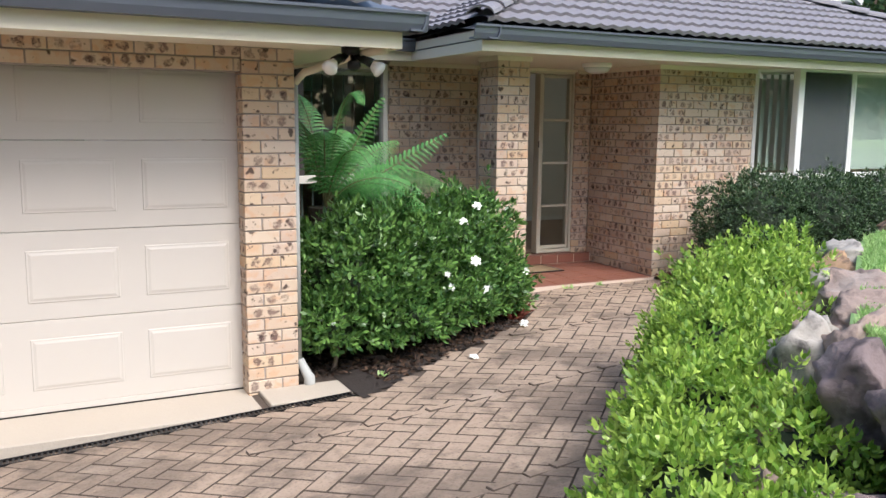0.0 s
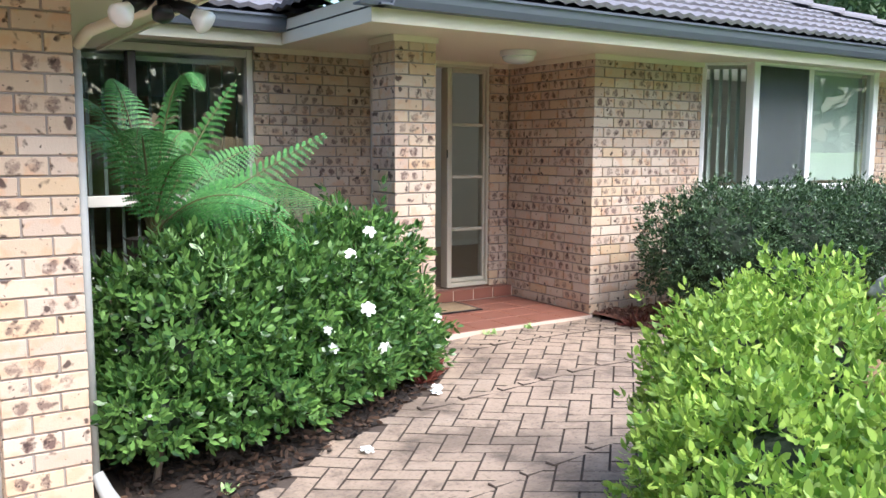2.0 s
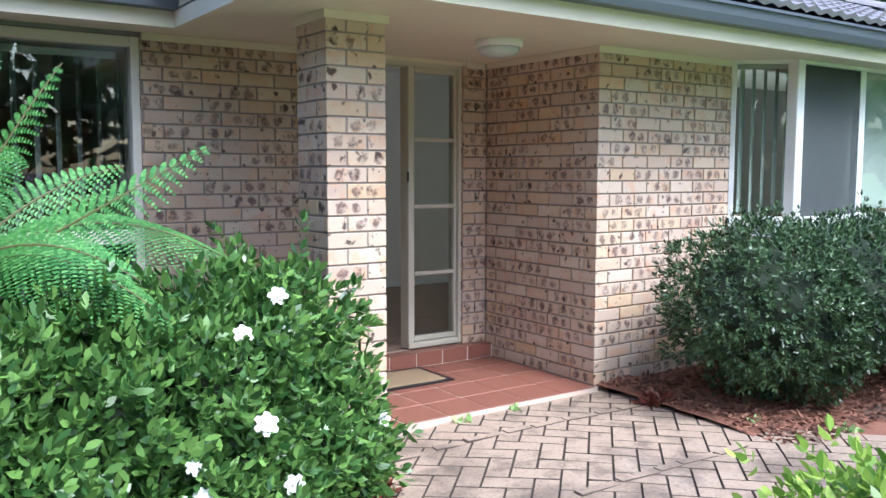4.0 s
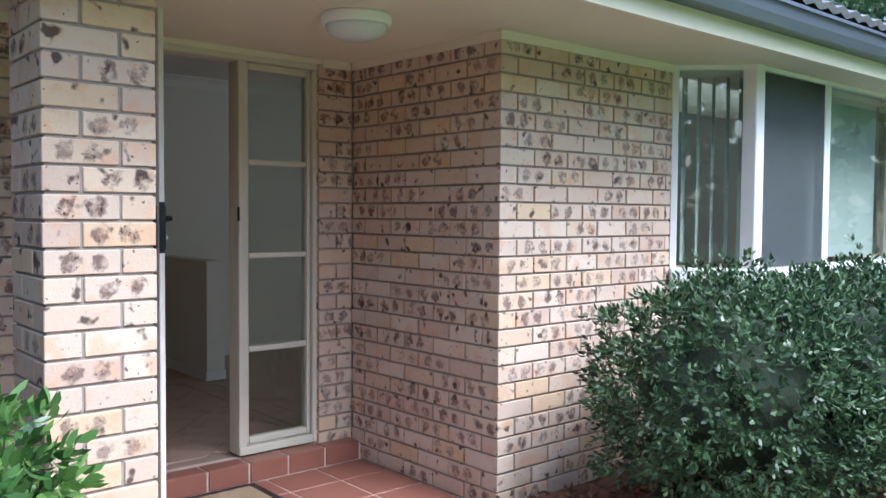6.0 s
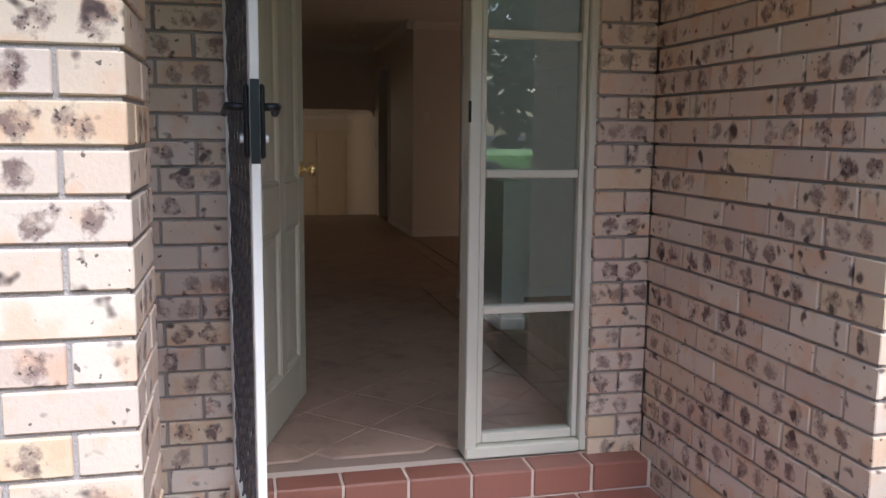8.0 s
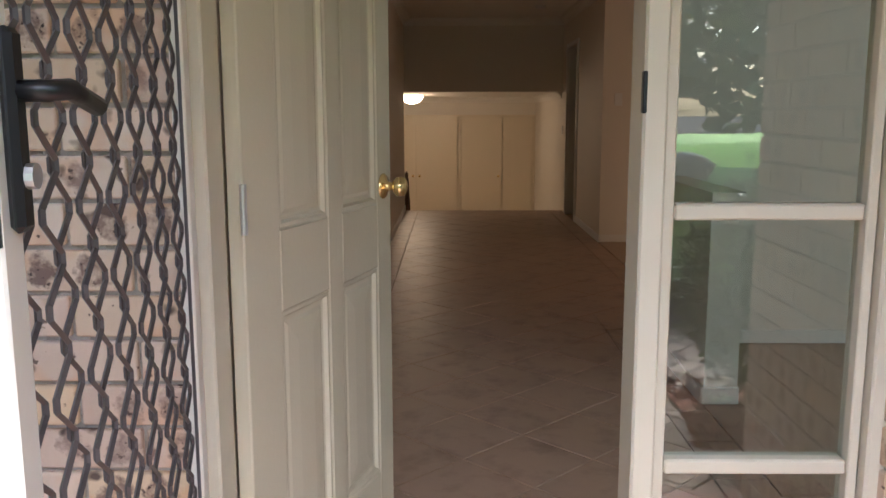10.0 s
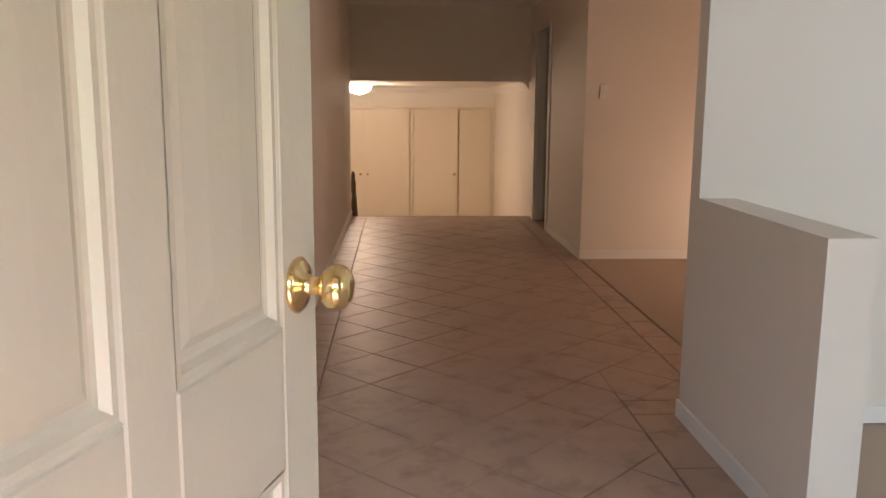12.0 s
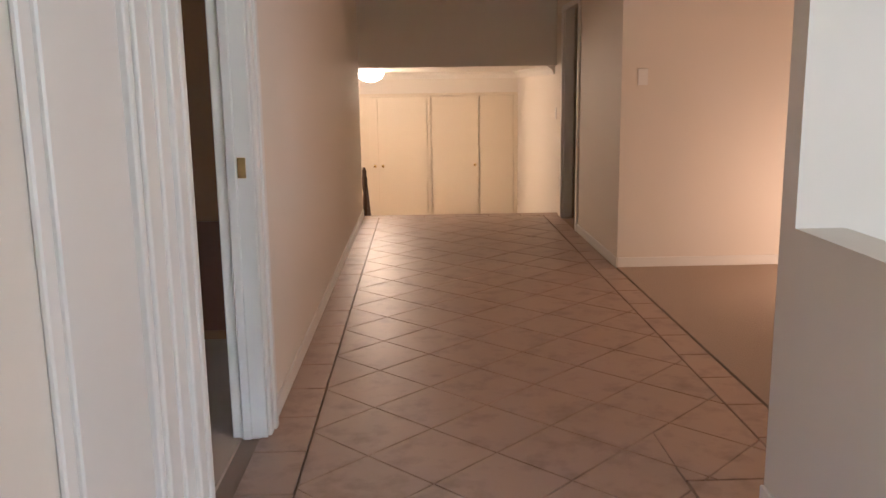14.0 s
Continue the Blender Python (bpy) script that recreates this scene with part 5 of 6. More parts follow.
ROCKS = [ROCK, mat("pale_rock", (0.27, 0.245, 0.215), 0.95, var=0.3, scale=4, bump=0.8, fine=25), mat("ochre_rock", (0.27, 0.17, 0.10), 0.95, var=0.35, scale=4, bump=0.8, fine=25), mat("purple_brown_rock", (0.085, 0.064, 0.066), 0.9, var=0.4, scale=6, bump=1.0, fine=28, tint=(0.135, 0.102, 0.098), rand=0.2)]
for stone in ROCKS[1:]:
    stained_with(stone, 6.5, 0.50, 0.62, (0.050, 0.038, 0.038), 0.75)
    stained_with(stone, 3.7, 0.58, 0.67, (0.33, 0.28, 0.26), 0.55)
ROWS = [
    (2.66, 0.05, 0.84, 0.22, 0.16, 0.13, 1), (2.40, 0.02, 0.78, 0.24, 0.17, 0.13, 2), (2.05, 0.03, 0.72, 0.24, 0.17, 0.24, 1), (1.62, 0.14, 0.78, 0.36, 0.24, 0.17, 0), (1.55, -0.05, 0.55, 0.30, 0.2, 0.24, 0), (1.15, -0.04, 0.60, 0.30, 0.2, 0.26, 0), (1.12, 0.2, 0.80, 0.24, 0.2, 0.13, 0),
    (0.82, -0.06, 0.62, 0.22, 0.18, 0.26, 1), (0.72, 0.16, 0.70, 0.36, 0.22, 0.24, 0), (0.36, 0.20, 0.62, 0.36, 0.22, 0.29, 3), (0.06, 0.42, 0.60, 0.32, 0.24, 0.26, 3), (-0.05, 0.20, 0.32, 0.34, 0.22, 0.24, 3), (-0.30, 0.60, 0.54, 0.34, 0.26, 0.26, 0), (-0.58, 0.86, 0.52, 0.34, 0.28, 0.28, 3), (-0.9, 1.2, 0.55, 0.4, 0.32, 0.28, 0),
    (0.45, -0.16, 0.30, 0.34, 0.18, 0.26, 0), (-1.1, 1.75, 0.5, 0.42, 0.34, 0.3, 3), (1.3, -0.14, 0.22, 0.36, 0.2, 0.26, 0), (2.0, -0.1, 0.3, 0.4, 0.2, 0.3, 0), (3.86, 0.36, 0.93, 0.24, 0.17, 0.13, 2), (4.34, 0.55, 0.96, 0.24, 0.18, 0.12, 1), (4.85, 0.78, 0.98, 0.3, 0.2, 0.12, 1)]
for k in range(16):
    q = k / 15
    ROWS.append((-0.7 + 3.2 * q, -0.16 + 0.5 * max(0.0, 0.35 - q), random.uniform(0.25, 0.60) + 0.1 * q, random.uniform(0.10, 0.17), random.uniform(0.09, 0.13), random.uniform(0.08, 0.13), (3, 0, 2, 0, 1)[k % 5]))
for k, (u, v, z, sx, sy, sz, tone) in enumerate(ROWS):
    p = P0 + DU * u + DV * v
    rock(p.x, p.y, z, sx, sy, sz, k + 3, 0.64 + random.uniform(-0.4, 0.4), tone)


# ---- roof tiles ----
def tile_profile():
    w, n, L = 0.30, 8, 0.42
    bm = bmesh.new()
    rows = []
    for y, dz in ((0.0, 0.048), (L, 0.008)):
        rows.append([bm.verts.new((-w / 2 + w * 1.06 * i / n, y, dz + 0.022 * (1 - math.cos(4 * math.pi * i / n)) / 2 + 0.004)) for i in range(n + 1)])
    low = [bm.verts.new((v.co.x, 0.004, v.co.z - 0.036)) for v in rows[0]]
    for i in range(n):
        bm.faces.new((rows[0][i], rows[0][i + 1], rows[1][i + 1], rows[1][i]))
        bm.faces.new((low[i], low[i + 1], rows[0][i + 1], rows[0][i]))
    me = bpy.data.meshes.new("roof_tile")
    bm.normal_update()
    bm.to_mesh(me)
    bm.free()
    me.materials.append(ROOFTILE)
    return me


TILE_ME = tile_profile()


def lay_roof(roof, origin, right, back, rows, inside):
    """Tiles up a slope. right: along the eaves; back: level way into the roof; inside(s, h): whether a tile lies on the plane."""
    o, r, b = Vector(origin), Vector(right), Vector(back)
    up = (b + Vector((0, 0, SL))).normalized()
    turn = Matrix((r, up, r.cross(up))).transposed().to_4x4()
    ch = math.cos(math.atan(SL))
    for k in range(rows):
        h = k * 0.33 * ch
        s = -1.0
        while s < 12:
            if inside(s, h + 0.17):
                t = new("roof_tile", TILE_ME)
                t.matrix_basis = Matrix.Translation(o + r * (s + random.uniform(-0.004, 0.004)) + up * (k * 0.33) + Vector((0, 0, 0.004))) @ turn
                t.parent = roof
            s += 0.30


wide = 6.2 - (EX - 0.05)
R = bpy.data.objects
lay_roof(R["roof_front"], (EX - 0.05, EY - 0.09, RZ), (1, 0, 0), (0, 1, 0), 10, lambda s, h: h - 0.05 < s < wide - h)
lay_roof(R["roof_left"], (EX - 0.09, EB - 0.05, RZ), (0, -1, 0), (1, 0, 0), 7, lambda s, h: -h < s < 1.46 - h)
lay_roof(R["roof_back"], (-5.0, EB - 0.09, RZ), (1, 0, 0), (0, 1, 0), 7, lambda s, h: s < 3.1 + h)
lay_roof(R["roof_garage"], (-9.2, -3.5, GZ + 0.2), (1, 0, 0), (0, 1, 0), 6, lambda s, h: s > 2.0 and s < 6.0 - h)
CAP = bmesh.new()
prof = [(math.cos(a) * 0.115, math.sin(a) * 0.075) for a in [math.pi * i / 8 for i in range(9)]]
ends = [[CAP.verts.new((x * k, y, z * k + (0.012 if y else 0.03))) for x, z in prof] for y, k in ((0, 1.08), (0.40, 0.95))]
lip = [CAP.verts.new((v.co.x, 0.002, v.co.z - 0.02)) for v in ends[0]]
for i in range(8):
    CAP.faces.new((ends[0][i], ends[1][i], ends[1][i + 1], ends[0][i + 1]))
    CAP.faces.new((lip[i], ends[0][i], ends[0][i + 1], lip[i + 1]))
CAP_ME = bpy.data.meshes.new("ridge_cap")
CAP.normal_update()
CAP.to_mesh(CAP_ME)
CAP.free()
CAP_ME.materials.append(ROOFTILE)


def hip(a, way, n, roof):
    d = Vector(way).normalized()
    for k in range(n):
        o = new("ridge_cap", CAP_ME)
        o.matrix_basis = Matrix.Translation(Vector(a) + d * (0.36 * k) + Vector((0, 0, 0.03))) @ d.to_track_quat("Y", "Z").to_matrix().to_4x4()
        o.parent = roof


hip((EX - 0.05, EY - 0.05, RZ + 0.02), (1, 1, SL), 12, R["roof_front"])
hip((6.2, EY - 0.05, RZ + 0.02), (-1, 1, SL), 13, R["roof_front"])
gb = thing("gable", (5.3, 0.6, 3.4), "small white weatherboard gable on the roof hip", "gable", kind="structure")
bm = bmesh.new()
pts = [(4.4, 0.72, 3.50), (6.0, 0.72, 3.50), (5.2, 0.72, 3.98)]
f = [bm.verts.new(p) for p in pts] + [bm.verts.new((x, y + 1.2, z)) for x, y, z in pts]
bm.faces.new(f[:3]), bm.faces.new((f[5], f[4], f[3])), bm.faces.new((f[0], f[3], f[4], f[1]))
bm.faces.new((f[0], f[2], f[5], f[3])), bm.faces.new((f[1], f[4], f[5], f[2]))
part("gable_wall", bm, WHITE, gb)
for s in (-1, 1):
    d = Vector((0.8, 0, -0.48)) if s > 0 else Vector((-0.8, 0, -0.48))
    a = Vector((5.2, 0.66, 4.03))
    bm = bmesh.new()
    tube(bm, [a, a + d * 1.12], 0.05, 4)
    part("barge_board", bm, WHITE, gb)

# cream bead where walls meet the eaves lining
structure("trim_eaves", boxes((0.612, -1.298, 2.205, 0.626, -0.08, SOFF - 0.001), (0.627, -1.298, 2.205, 2.0, -1.284, SOFF - 0.001), (4.64, -1.298, 2.205, 5.55, -1.284, SOFF - 0.001), (-1.95, -0.098, 2.205, -0.91, -0.084, SOFF - 0.001), (0.43, -0.098, 2.205, 0.61, -0.084, SOFF - 0.001), (-1.40, -1.385, 2.205, -1.02, -1.373, SOFF - 0.001), (-1.40, -1.371, 2.205, -1.388, -1.01, SOFF - 0.001)), FASCIA, "thin cream bead along the top of the brickwork", "trim")

# ---- hall floor tiles ----
slab = bpy.data.objects["floor_slab"]
TS, A0 = 0.335, Vector((-0.13, 2.5, 0))
e1, e2 = Vector((0.7071, 0.7071, 0)) * TS, Vector((-0.7071, 0.7071, 0)) * TS


def clip(poly, axis, limit, keep_less):
    out = []
    for p, q in zip(poly, poly[1:] + poly[:1]):
        a, b = (p[axis] - limit, q[axis] - limit)
        if not keep_less:
            a, b = -a, -b
        if a <= 0:
            out.append(p)
        if a * b < 0:
            out.append(p.lerp(q, a / (a - b)))
    return out


def slab_tile(poly, z=IN, h=0.010, material=FTILE, parent=slab):
    c = sum(poly, Vector()) / len(poly)
    poly = [p + (c - p).normalized() * 0.0045 for p in poly]
    bm = bmesh.new()
    top_ = [bm.verts.new((p.x - c.x, p.y - c.y, 0)) for p in [p + (c - p).normalized() * 0.002 for p in poly]]
    mid = [bm.verts.new((p.x - c.x, p.y - c.y, -0.0015)) for p in poly]
    low = [bm.verts.new((p.x - c.x, p.y - c.y, -h)) for p in poly]
    n = len(poly)
    bm.faces.new(top_)
    for i in range(n):
        bm.faces.new((mid[i], mid[(i + 1) % n], top_[(i + 1) % n], top_[i]))
        bm.faces.new((low[i], low[(i + 1) % n], mid[(i + 1) % n], mid[i]))
    o = mesh_ob("floor_tile", bm, material)
    o.location = (c.x, c.y, z)
    o.parent = parent
    return o


whole = None
for i in range(-14, 26):
    for j in range(-14, 26):
        c = A0 + e1 * (i + 0.5) + e2 * (j + 0.5)
        if not (-1.1 < c.x < 1.2 and -0.1 < c.y < 9.4):
            continue
        q = [c - (e1 + e2) / 2, c + (e1 - e2) / 2, c + (e1 + e2) / 2, c + (e2 - e1) / 2]
        r = clip(clip(clip(clip(q, 0, -0.83, False), 0, 0.49 if c.y < 3.0 else 0.87, True), 1, 0.07, False), 1, 9.15, True)
        if 3.0 <= c.y < 3.6 and c.x > 0.1:
            r = clip(clip(clip(q, 0, 0.49, True), 0, -0.83, False), 1, 0.07, False)
        if c.y < 3.6:
            r2 = clip(clip(clip(q, 0, 0.49, False), 1, 3.19, False), 0, 0.87, True)
            if len(r2) > 2:
                slab_tile(r2)
        if len(r) < 3:
            continue
        if len(r) == 4 and all((a - b).length < 1e-4 for a, b in zip(q, r)) and whole:
            o = new("floor_tile", whole.data)
            o.location, o.parent = (c.x, c.y, IN + random.uniform(-0.0006, 0.0006)), slab
        else:
            area = abs(sum(a.x * b.y - b.x * a.y for a, b in zip(r, r[1:] + r[:1]))) / 2
            if area > 0.002:
                o = slab_tile(r)
                if len(r) == 4 and all((a - b).length < 1e-4 for a, b in zip(q, r)):
                    whole = o


def strip(x0, x1, y0, y1, step=0.335):
    y = y0
    while y < y1 - 0.02:
        y2 = min(y + step, y1)
        slab_tile([Vector((x0, y, 0)), Vector((x1, y, 0)), Vector((x1, y2, 0)), Vector((x0, y2, 0))])
        y = y2


strip(-1.035, -0.835, 0.15, 9.15)
strip(0.495, 0.675, 0.15, 3.02)
strip(0.875, 1.03, 3.19, 9.15)
x = -1.035
while x < 1.0:
    slab_tile([Vector((x, 9.155, 0)), Vector((min(x + 0.335, 1.03), 9.155, 0)), Vector((min(x + 0.335, 1.03), 9.3, 0)), Vector((x, 9.3, 0))])
    x += 0.335
slab_tile([Vector((0.495, 3.025, 0)), Vector((0.76, 3.025, 0)), Vector((0.76, 3.185, 0)), Vector((0.495, 3.185, 0))])
slab_tile([Vector((0.765, 3.025, 0)), Vector((1.03, 3.025, 0)), Vector((1.03, 3.185, 0)), Vector((0.765, 3.185, 0))])
for k in range(2):
    slab_tile([Vector((0.68, 0.15 + k * 0.88, 0)), Vector((0.845, 0.15 + k * 0.88, 0)), Vector((0.845, 1.025 + k * 0.88, 0)), Vector((0.68, 1.025 + k * 0.88, 0))])

# ---- trims inside ----
SK = 0.075
structure("baseboard", boxes((LX, 3.762, IN, LX + 0.012, 9.3, IN + SK), (LX, 0.14, IN, LX + 0.012, 1.868, IN + SK), (0.666, 1.91, IN, 0.679, 3.0, IN + SK), (0.67, 1.902, IN, 0.83, 1.914, IN + SK), (1.028, 6.57, IN, 1.039, 8.13, IN + SK), (1.04, 6.566, IN, 5.4, 6.578, IN + SK), (0.83, 2.888, IN, 5.4, 2.899, IN + SK), (0.83, 3.001, IN, 5.4, 3.012, IN + SK), bevel=0.003), TRIMW, "white painted skirting boards", "baseboard")


def cornice(rows):
    """Coved cornice runs: (x0, y0, x1, y1, normal x, normal y)."""
    bm = bmesh.new()
    for x0, y0, x1, y1, nx_, ny_, zc in rows:
        pr = [(0.0, -0.09), (0.008, -0.09), (0.014, -0.075), (0.03, -0.04), (0.055, -0.018), (0.075, -0.012), (0.08, 0.0), (0.0, 0.0)]
        en = [[bm.verts.new((x + nx_ * a, y + ny_ * a, zc + b)) for a, b in pr] for x, y in ((x0, y0), (x1, y1))]
        for i in range(len(pr)):
            j = (i + 1) % len(pr)
            bm.faces.new((en[0][i], en[1][i], en[1][j], en[0][j]))
        bm.faces.new(en[0]), bm.faces.new(en[1][::-1])
    bmesh.ops.recalc_face_normals(bm, faces=bm.faces)
    return bm


zc = Z1 - 0.001
structure("cornice", cornice([(LX + 0.001, 0.14, LX + 0.001, 9.46, 1, 0, zc), (1.039, 6.5, 1.039, 9.46, -1, 0, zc), (0.96, 6.579, 5.4, 6.579, 0, -1, zc), (LX, 9.459, 1.04, 9.459, 0, -1, zc), (0.68, 2.899, 5.4, 2.899, 0, -1, zc), (0.68, 3.001, 5.4, 3.001, 0, 1, zc), (0.679, 2.9, 0.679, 3.0, -1, 0, zc), (-4, 12.999, 1.04, 12.999, 0, -1, 1.639), (1.039, 9.56, 1.039, 13.0, -1, 0, 1.639)]), CEIL, "white coved plaster cornice", "cornice")
structure("trim_steps", boxes((LX, 9.29, IN - 0.03, 1.04, 9.325, IN + 0.002)), FTILE, "tiled nosing at the top of the steps", "trim")


def architrave(name, label, pieces):
    t = thing(name, (pieces[0][0], pieces[0][1], pieces[0][2]), label, "door trim", kind="structure")
    for r in pieces:
        part("architrave", boxes(r, bevel=0.004), TRIMW, t)
    return t


# closed linen door and the open doorway in the left wall
ld = thing("linen_door", (LX, 2.15, IN), "narrow plain white cupboard door, closed, with brass hinges", "door")
part("leaf", boxes((LX - 0.045, 1.985, IN + 0.01, LX - 0.008, 2.362, 2.14), bevel=0.002), TRIMW, ld)
for z in (0.40, 1.9):
    bm = bmesh.new()
    tube(bm, [(LX - 0.001, 2.370, z - 0.045), (LX - 0.001, 2.370, z + 0.045)], 0.007, 10)
    box(bm, LX + 0.0045, 2.378, z - 0.045, LX + 0.0065, 2.406, z + 0.045)
    part("hinge", bm, BRASS, ld, "brass butt hinge")
architrave("door_trim_1", "white moulded frame of the linen door", [(LX - 0.1, 1.95, IN, LX - 0.001, 1.983, 2.17), (LX - 0.1, 2.376, IN, LX + 0.004, 2.408, 2.17), (LX, 2.41, IN, LX + 0.014, 2.50, 2.20), (LX, 2.502, IN, LX + 0.022, 2.53, 2.20), (LX, 1.87, IN, LX + 0.014, 1.918, 2.20), (LX, 1.92, IN, LX + 0.022, 1.948, 2.20), (LX, 1.95, 2.142, LX + 0.02, 2.408, 2.20)])
architrave("door_trim_2", "white moulded frame of the open doorway", [(LX, 2.532, IN, LX + 0.010, 2.62, 2.20), (LX, 2.622, IN, LX + 0.024, 2.65, 2.20), (LX, 2.652, IN, LX + 0.016, 2.715, 2.20), (LX, 2.717, IN, LX + 0.022, 2.755, 2.20), (LX - 0.132, 2.761, IN, LX - 0.001, 2.778, 2.17), (LX - 0.132, 3.63, IN, LX + 0.004, 3.649, 2.17), (LX - 0.09, 3.612, IN, LX - 0.055, 3.629, 2.17), (LX, 3.651, IN, LX + 0.016, 3.71, 2.20), (LX, 3.712, IN, LX + 0.026, 3.76, 2.20), (LX, 2.757, 2.15, LX + 0.02, 3.65, 2.20)])
st = thing("strike_plate", (LX - 0.04, 3.626, 1.16), "small brass latch plate on the door jamb", "latch plate")
part("plate", boxes((LX - 0.052, 3.6245, 1.125, LX - 0.022, 3.6295, 1.20), bevel=0.001), BRASS, st)
# timber wardrobe seen through the open doorway
TIMB = mat("brown_timber", (0.23, 0.115, 0.055), 0.45, var=0.22, scale=5, bump=0.1, fine=40)
wd = thing("wardrobe", (-1.8, 5.2, IN), "brown stained timber wardrobe against the bedroom wall", "wardrobe")
part("carcass", boxes((-2.45, 4.92, IN + 0.06, -1.16, 5.49, 2.12), bevel=0.004), TIMB, wd)
part("plinth", boxes((-2.43, 4.95, IN + 0.005, -1.18, 5.47, IN + 0.059)), TIMB, wd)
for xa, xb in ((-2.44, -1.808), (-1.802, -1.17)):
    wdoor = part("door", boxes((xa, 4.895, 0.78, xb, 4.918, 2.10), bevel=0.003), TIMB, wd)
    wdraw = part("drawer", boxes((xa, 4.895, IN + 0.07, xb, 4.918, 0.77), bevel=0.003), mat("dark_drawer_timber", (0.13, 0.05, 0.025), 0.45, var=0.2, scale=5), wd, "darker red-brown drawer front")
    kx = xb - 0.05 if xb < -1.5 else xa + 0.05
    for z, owner in ((1.3, wdoor), (0.5, wdraw)):
        bm = bmesh.new()
        turned(bm, [(0.010, 0), (0.008, 0.012), (0.016, 0.02), (0.012, 0.03), (0.002, 0.032)], Matrix.Translation((kx, 4.895, z)) @ Matrix.Rotation(radians(90), 4, "X"), 12)
        part("knob", bm, BRASS, owner, "small brass knob", smooth=True)
architrave("door_trim_3", "grey-white frame of the far doorway", [(1.02, 8.13, IN, 1.039, 8.2, 2.2), (1.041, 8.2, IN, 1.139, 8.22, 2.17), (1.041, 8.98, IN, 1.139, 9.0, 2.17), (1.02, 9.0, IN, 1.039, 9.07, 2.2), (1.02, 8.2, 2.15, 1.039, 9.0, 2.2)])


def switch(x, y, z, nx_, ny_, label, m=None):
    t = thing("light_switch", (x, y, z), label, "light switch")
    r = Matrix.Translation((x, y, z)) @ Vector((nx_, ny_, 0)).to_track_quat("-Y", "Z").to_matrix().to_4x4()
    part("plate", boxes((-0.036, -0.008, -0.058, 0.036, 0.0, 0.058), bevel=0.003, m=r), PLASTIC, t)
    part("rocker", boxes((-0.007, -0.012, -0.012, 0.007, -0.0085, 0.012), bevel=0.001, m=r), PLASTIC, t)
    return t


switch(1.19, 6.579, 1.49, 0, -1, "white wall switch plate on the painted wall")
switch(1.039, 9.45, 1.15, -1, 0, "white wall switch plate beside the far doorway")

# ---- cupboards of the lower hall ----
cb = thing("built_in_cupboard", (-0.3, 12.98, -1.22), "cream built-in hall cupboard with brass knobs", "cupboard")
CUPM = mat("cupboard_paint", (0.74, 0.64, 0.50), 0.4, var=0.03, scale=2, bump=0.03)
for n, r in (("post", (-0.285, 12.975, -1.22, -0.235, 13.02, 1.31)), ("post", (0.985, 12.975, -1.22, 1.04, 13.02, 1.31)), ("top_rail", (-1.7, 12.975, 1.312, 1.04, 13.0, 1.345)), ("back", (-1.75, 13.04, -1.22, 1.04, 13.06, 1.4))):
    part(n, boxes(r, bevel=0.003), CUPM, cb)
for a, b, k in ((-1.70, -1.007, -1.06), (-1.0, -0.298, -0.945), (-0.222, 0.466, 0.41), (0.484, 0.98, None)):
    dr_ = part("door", boxes((a, 12.985, -1.2, b, 13.005, 1.296), bevel=0.002), CUPM, cb)
    if k is not None:
        bm = bmesh.new()
        turned(bm, [(0.016, 0), (0.018, 0.003), (0.009, 0.008), (0.009, 0.018), (0.02, 0.026), (0.022, 0.034), (0.014, 0.042), (0.002, 0.044)], Matrix.Translation((k, 12.985, 0.30)) @ Matrix.Rotation(radians(90), 4, "X"), 16)
        part("knob", bm, BRASS, dr_, "round brass knob", smooth=True)

hl = thing("ceiling_lamp", (-0.95, 11.0, 1.64), "glowing warm bowl ceiling lamp in the lower hall", "ceiling lamp")
m = Matrix.Translation((-0.98, 11.0, 1.64)) @ Matrix.Rotation(math.pi, 4, "X")
bm = bmesh.new()
turned(bm, [(0.03, -0.001), (0.10, -0.001), (0.10, 0.02), (0.03, 0.02)], m, 20)
part("base", bm, WHITE, hl)
bm = bmesh.new()
turned(bm, [(0.165, 0.022), (0.16, 0.05), (0.13, 0.09), (0.08, 0.12), (0.03, 0.135), (0.004, 0.138)], m, 24)
part("shade", bm, lit_mat("lamp_shade", (1.0, 0.78, 0.5), 3.0), hl, "lit frosted glass bowl", smooth=True)

nw = thing("stair_newel", (LX + 0.03, 9.45, -0.7), "dark turned timber newel post at the steps", "newel post")
bm = bmesh.new()
turned(bm, [(0.022, 0.0), (0.022, 0.55), (0.03, 0.58), (0.016, 0.62), (0.024, 0.72), (0.026, 0.86), (0.016, 0.96), (0.03, 1.0), (0.03, 1.1), (0.02, 1.14), (0.024, 1.18), (0.006, 1.22)], Matrix.Translation((LX + 0.02, 9.40, -0.6)), 14)
part("post", bm, mat("dark_timber", (0.07, 0.035, 0.02), 0.4, var=0.25, scale=15), nw, smooth=True)
bm = bmesh.new()
tube(bm, [(LX + 0.02, 9.40, 0.55), (LX + 0.02, 10.2, -0.1)], 0.02, 8)
part("handrail", bm, bpy.data.materials["dark_timber"], nw)

sm = thing("smoke_alarm", (0.6, 8.6, Z1), "small round white smoke alarm on the ceiling", "smoke alarm")
bm = bmesh.new()
turned(bm, [(0.01, -0.001), (0.06, -0.001), (0.06, 0.02), (0.045, 0.035), (0.004, 0.036)], Matrix.Translation((0.6, 8.2, Z1)) @ Matrix.Rotation(math.pi, 4, "X"), 20)
part("case", bm, PLASTIC, sm, smooth=True)

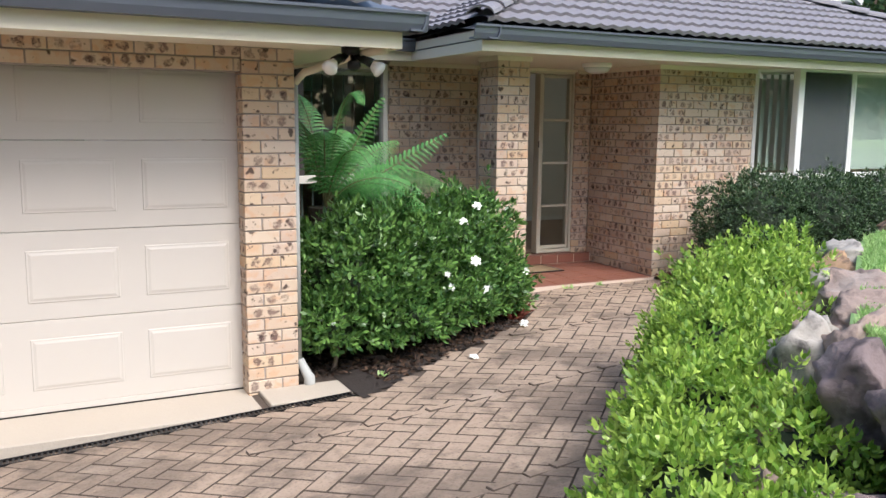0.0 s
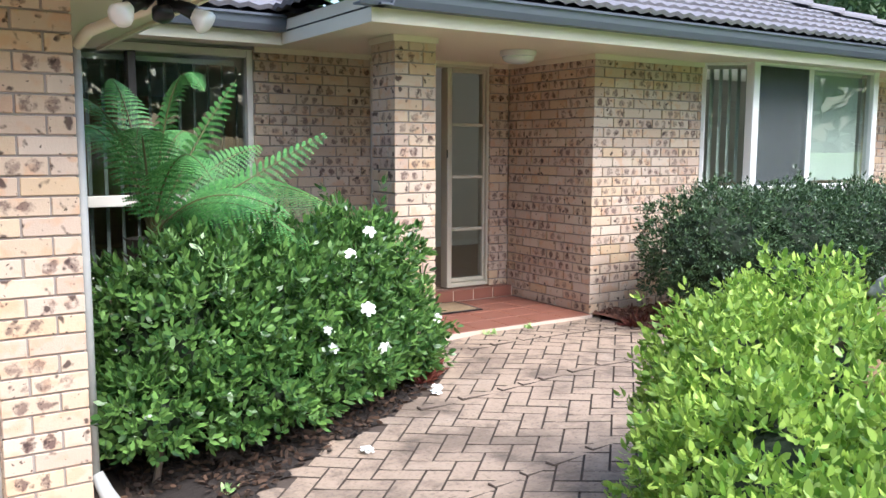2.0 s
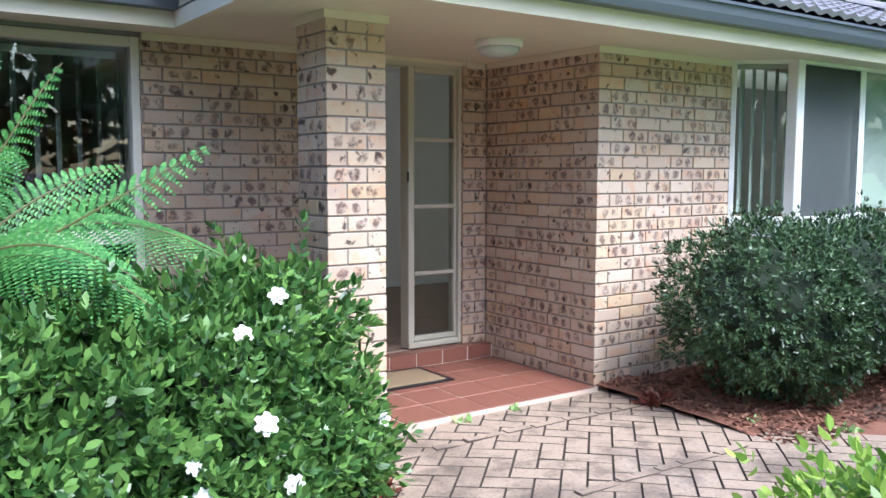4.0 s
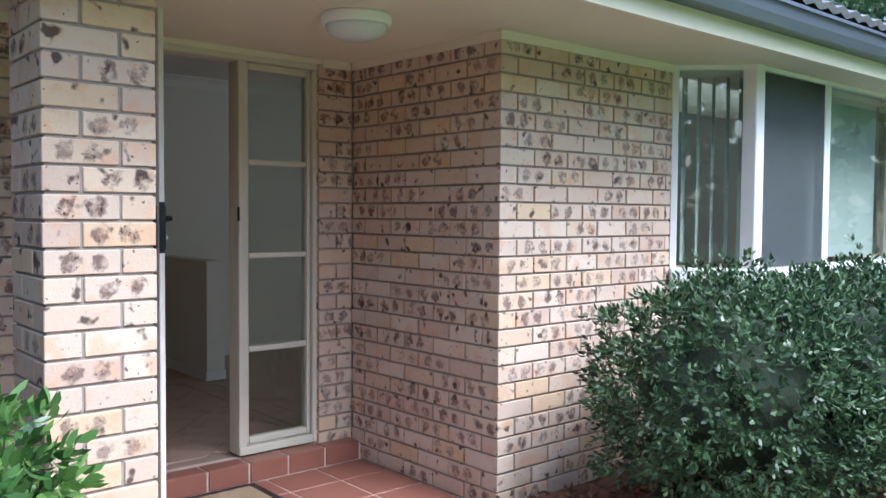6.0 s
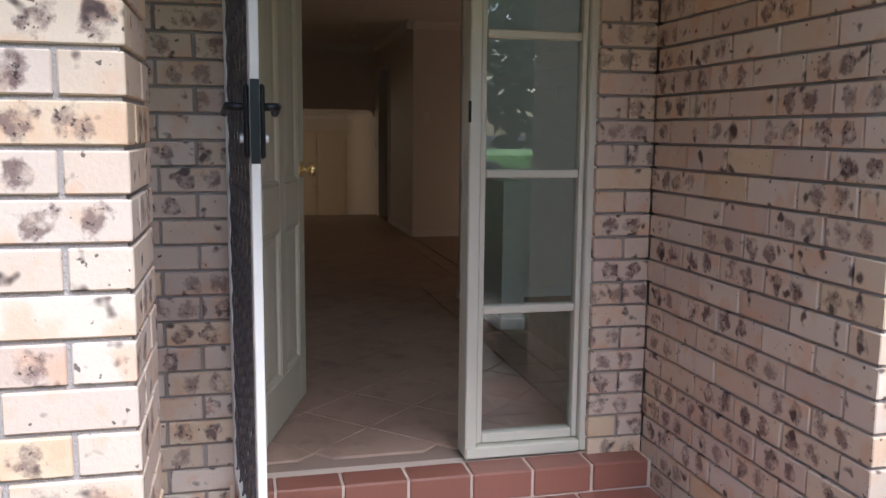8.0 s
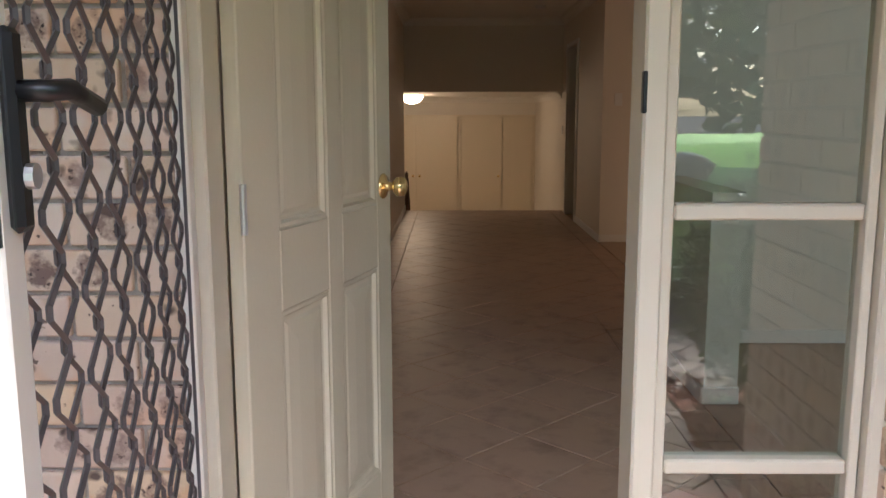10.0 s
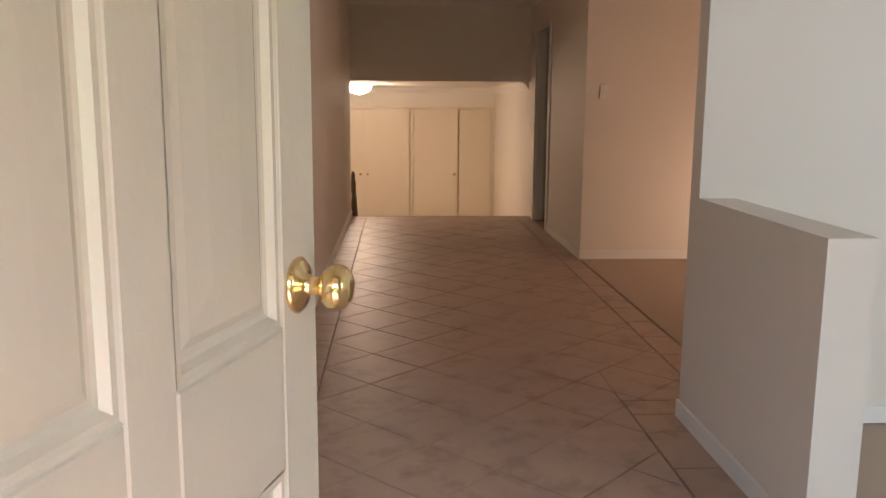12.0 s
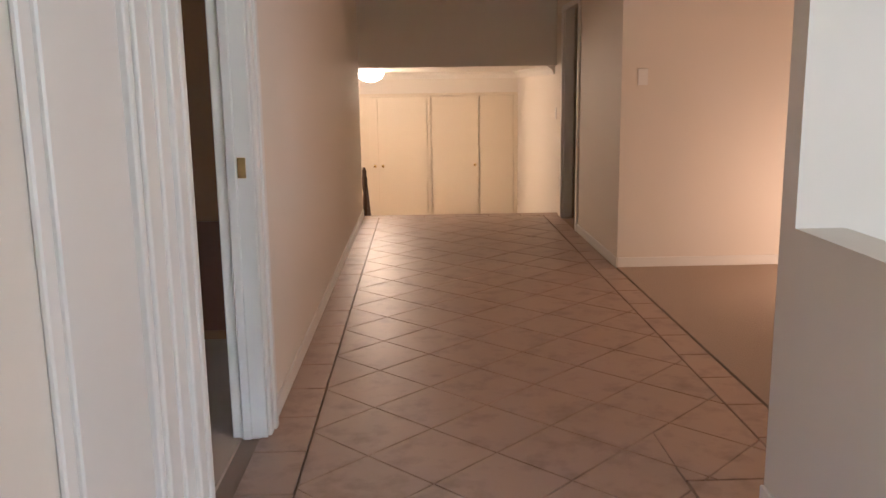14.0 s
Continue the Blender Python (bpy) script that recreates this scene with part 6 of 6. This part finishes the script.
# ---- beyond the garden ----
fn = thing("paling_fence", (7.5, 0.2, 0), "dark weathered timber paling fence beside the house", "fence", kind="structure")
FDY = -1.5
part("rail", boxes((5.6, 0.34 + FDY, 0.6, 12, 0.38 + FDY, 0.7), (5.6, 0.34 + FDY, 1.7, 12, 0.38 + FDY, 1.8)), FENCE, fn)
for k in range(47):
    x = 5.6 + k * 0.135
    part("paling", boxes((x, 0.30 + FDY + random.uniform(-0.006, 0.006), -0.1, x + 0.118, 0.32 + FDY, 2.2 + random.uniform(-0.03, 0.03)), bevel=0.003), FENCE, fn)
ho = thing("clothes_hoist", (3.4, -3.6, 0.9), "galvanised steel clothes hoist with looped line", "clothes hoist")
for n, pts, r in (("post", [(4.35, -3.0, -0.1), (4.35, -3.0, 2.6)], 0.028), ("arm", [(2.62, -3.0, 2.12), (2.95, -3.0, 2.86)], 0.026), ("arm", [(2.93, -3.0, 2.85), (4.5, -3.0, 2.78)], 0.024), ("strut", [(2.95, -3.1, 2.2), (3.35, -3.1, 2.75)], 0.022), ("arm", [(2.98, -3.1, 2.2), (4.35, -3.0, 2.2)], 0.018)):
    bm = bmesh.new()
    tube(bm, pts, r, 10)
    part(n, bm, STEEL, ho, smooth=True)
for k in range(3):
    bm = bmesh.new()
    tube(bm, [(2.98 + 0.35 * s, -3.05, 2.78 - 0.32 * math.sin(s * math.pi / 2) ** 0.7 - k * 0.04) for s in [i / 8 for i in range(9)]], 0.009, 6)
    part("line", bm, PLASTIC, ho, "looped pale line", smooth=True)


def tree(name, x, y, h, r, n, label):
    t = thing(name, (x, y, 0), label, "tree")
    bm = bmesh.new()
    tube(bm, [(x, y, -0.2), (x + 0.1, y, h * 0.3), (x, y + 0.1, h * 0.62)], 0.22, 10, 0.08)
    part("trunk", bm, TWIG, t)
    balls = []
    for k in range(9):
        a = k * 2.4
        bx_, by_, bz_ = x + r * 0.55 * math.cos(a), y + r * 0.55 * math.sin(a), h * 0.45 + (k % 5) * h * 0.11
        balls.append((bx_, by_, bz_, r * 0.5, r * 0.5, r * 0.42))
        bm = bmesh.new()
        tube(bm, [(x, y, h * 0.34), ((x + bx_) / 2, (y + by_) / 2, (h * 0.4 + bz_) / 2), (bx_, by_, bz_)], 0.06, 6, 0.02)
        part("limb", bm, TWIG, t)
    p, nor = bush_points(balls, n, 0.3)
    b = np.repeat(p, 4, 0) + rng.normal(scale=0.14, size=(len(p) * 4, 3))
    w = unit(np.repeat(nor, 4, 0) * 0.5 + rng.normal(size=b.shape))
    quads_object("crown", leaves(b, w, 0.20, 0.09), None, TREEL, t, "loose green leaves with gaps")
    return t


for x, y, h, r in ((13.0, 6.0, 7.5, 2.8), (16.5, 9.0, 8.5, 3.2), (11.0, 12.0, 9.0, 3.2), (17.0, 3.5, 7.0, 2.6), (21.0, 6.0, 9.5, 3.4)):
    tree("tree", x, y, h, r, 2600, "leafy green garden tree behind the house")
# belt of woods added all round the plot, mostly unseen, to darken window reflections
base, way = [], []
for k in range(70):
    a = 2 * math.pi * k / 70
    rad = random.uniform(26, 34)
    if 60 < math.degrees(a) < 150:
        rad += 6
    balls = [(rad * math.cos(a) + random.uniform(-2, 2), rad * math.sin(a) + random.uniform(-2, 2) - 3, random.uniform(1.5, 7.5), 2.6, 2.6, 2.4) for _ in range(3)]
    p, nor = bush_points(balls, 520, 0.3)
    base.append(p), way.append(nor)
base, way = np.concatenate(base), np.concatenate(way)
tagged(quads_object("woods", leaves(base, unit(way * 0.4 + rng.normal(size=way.shape)), 1.0, 0.55), None, TREEL), "distant belt of green woods added for darker reflections", "woods", kind="stuff")
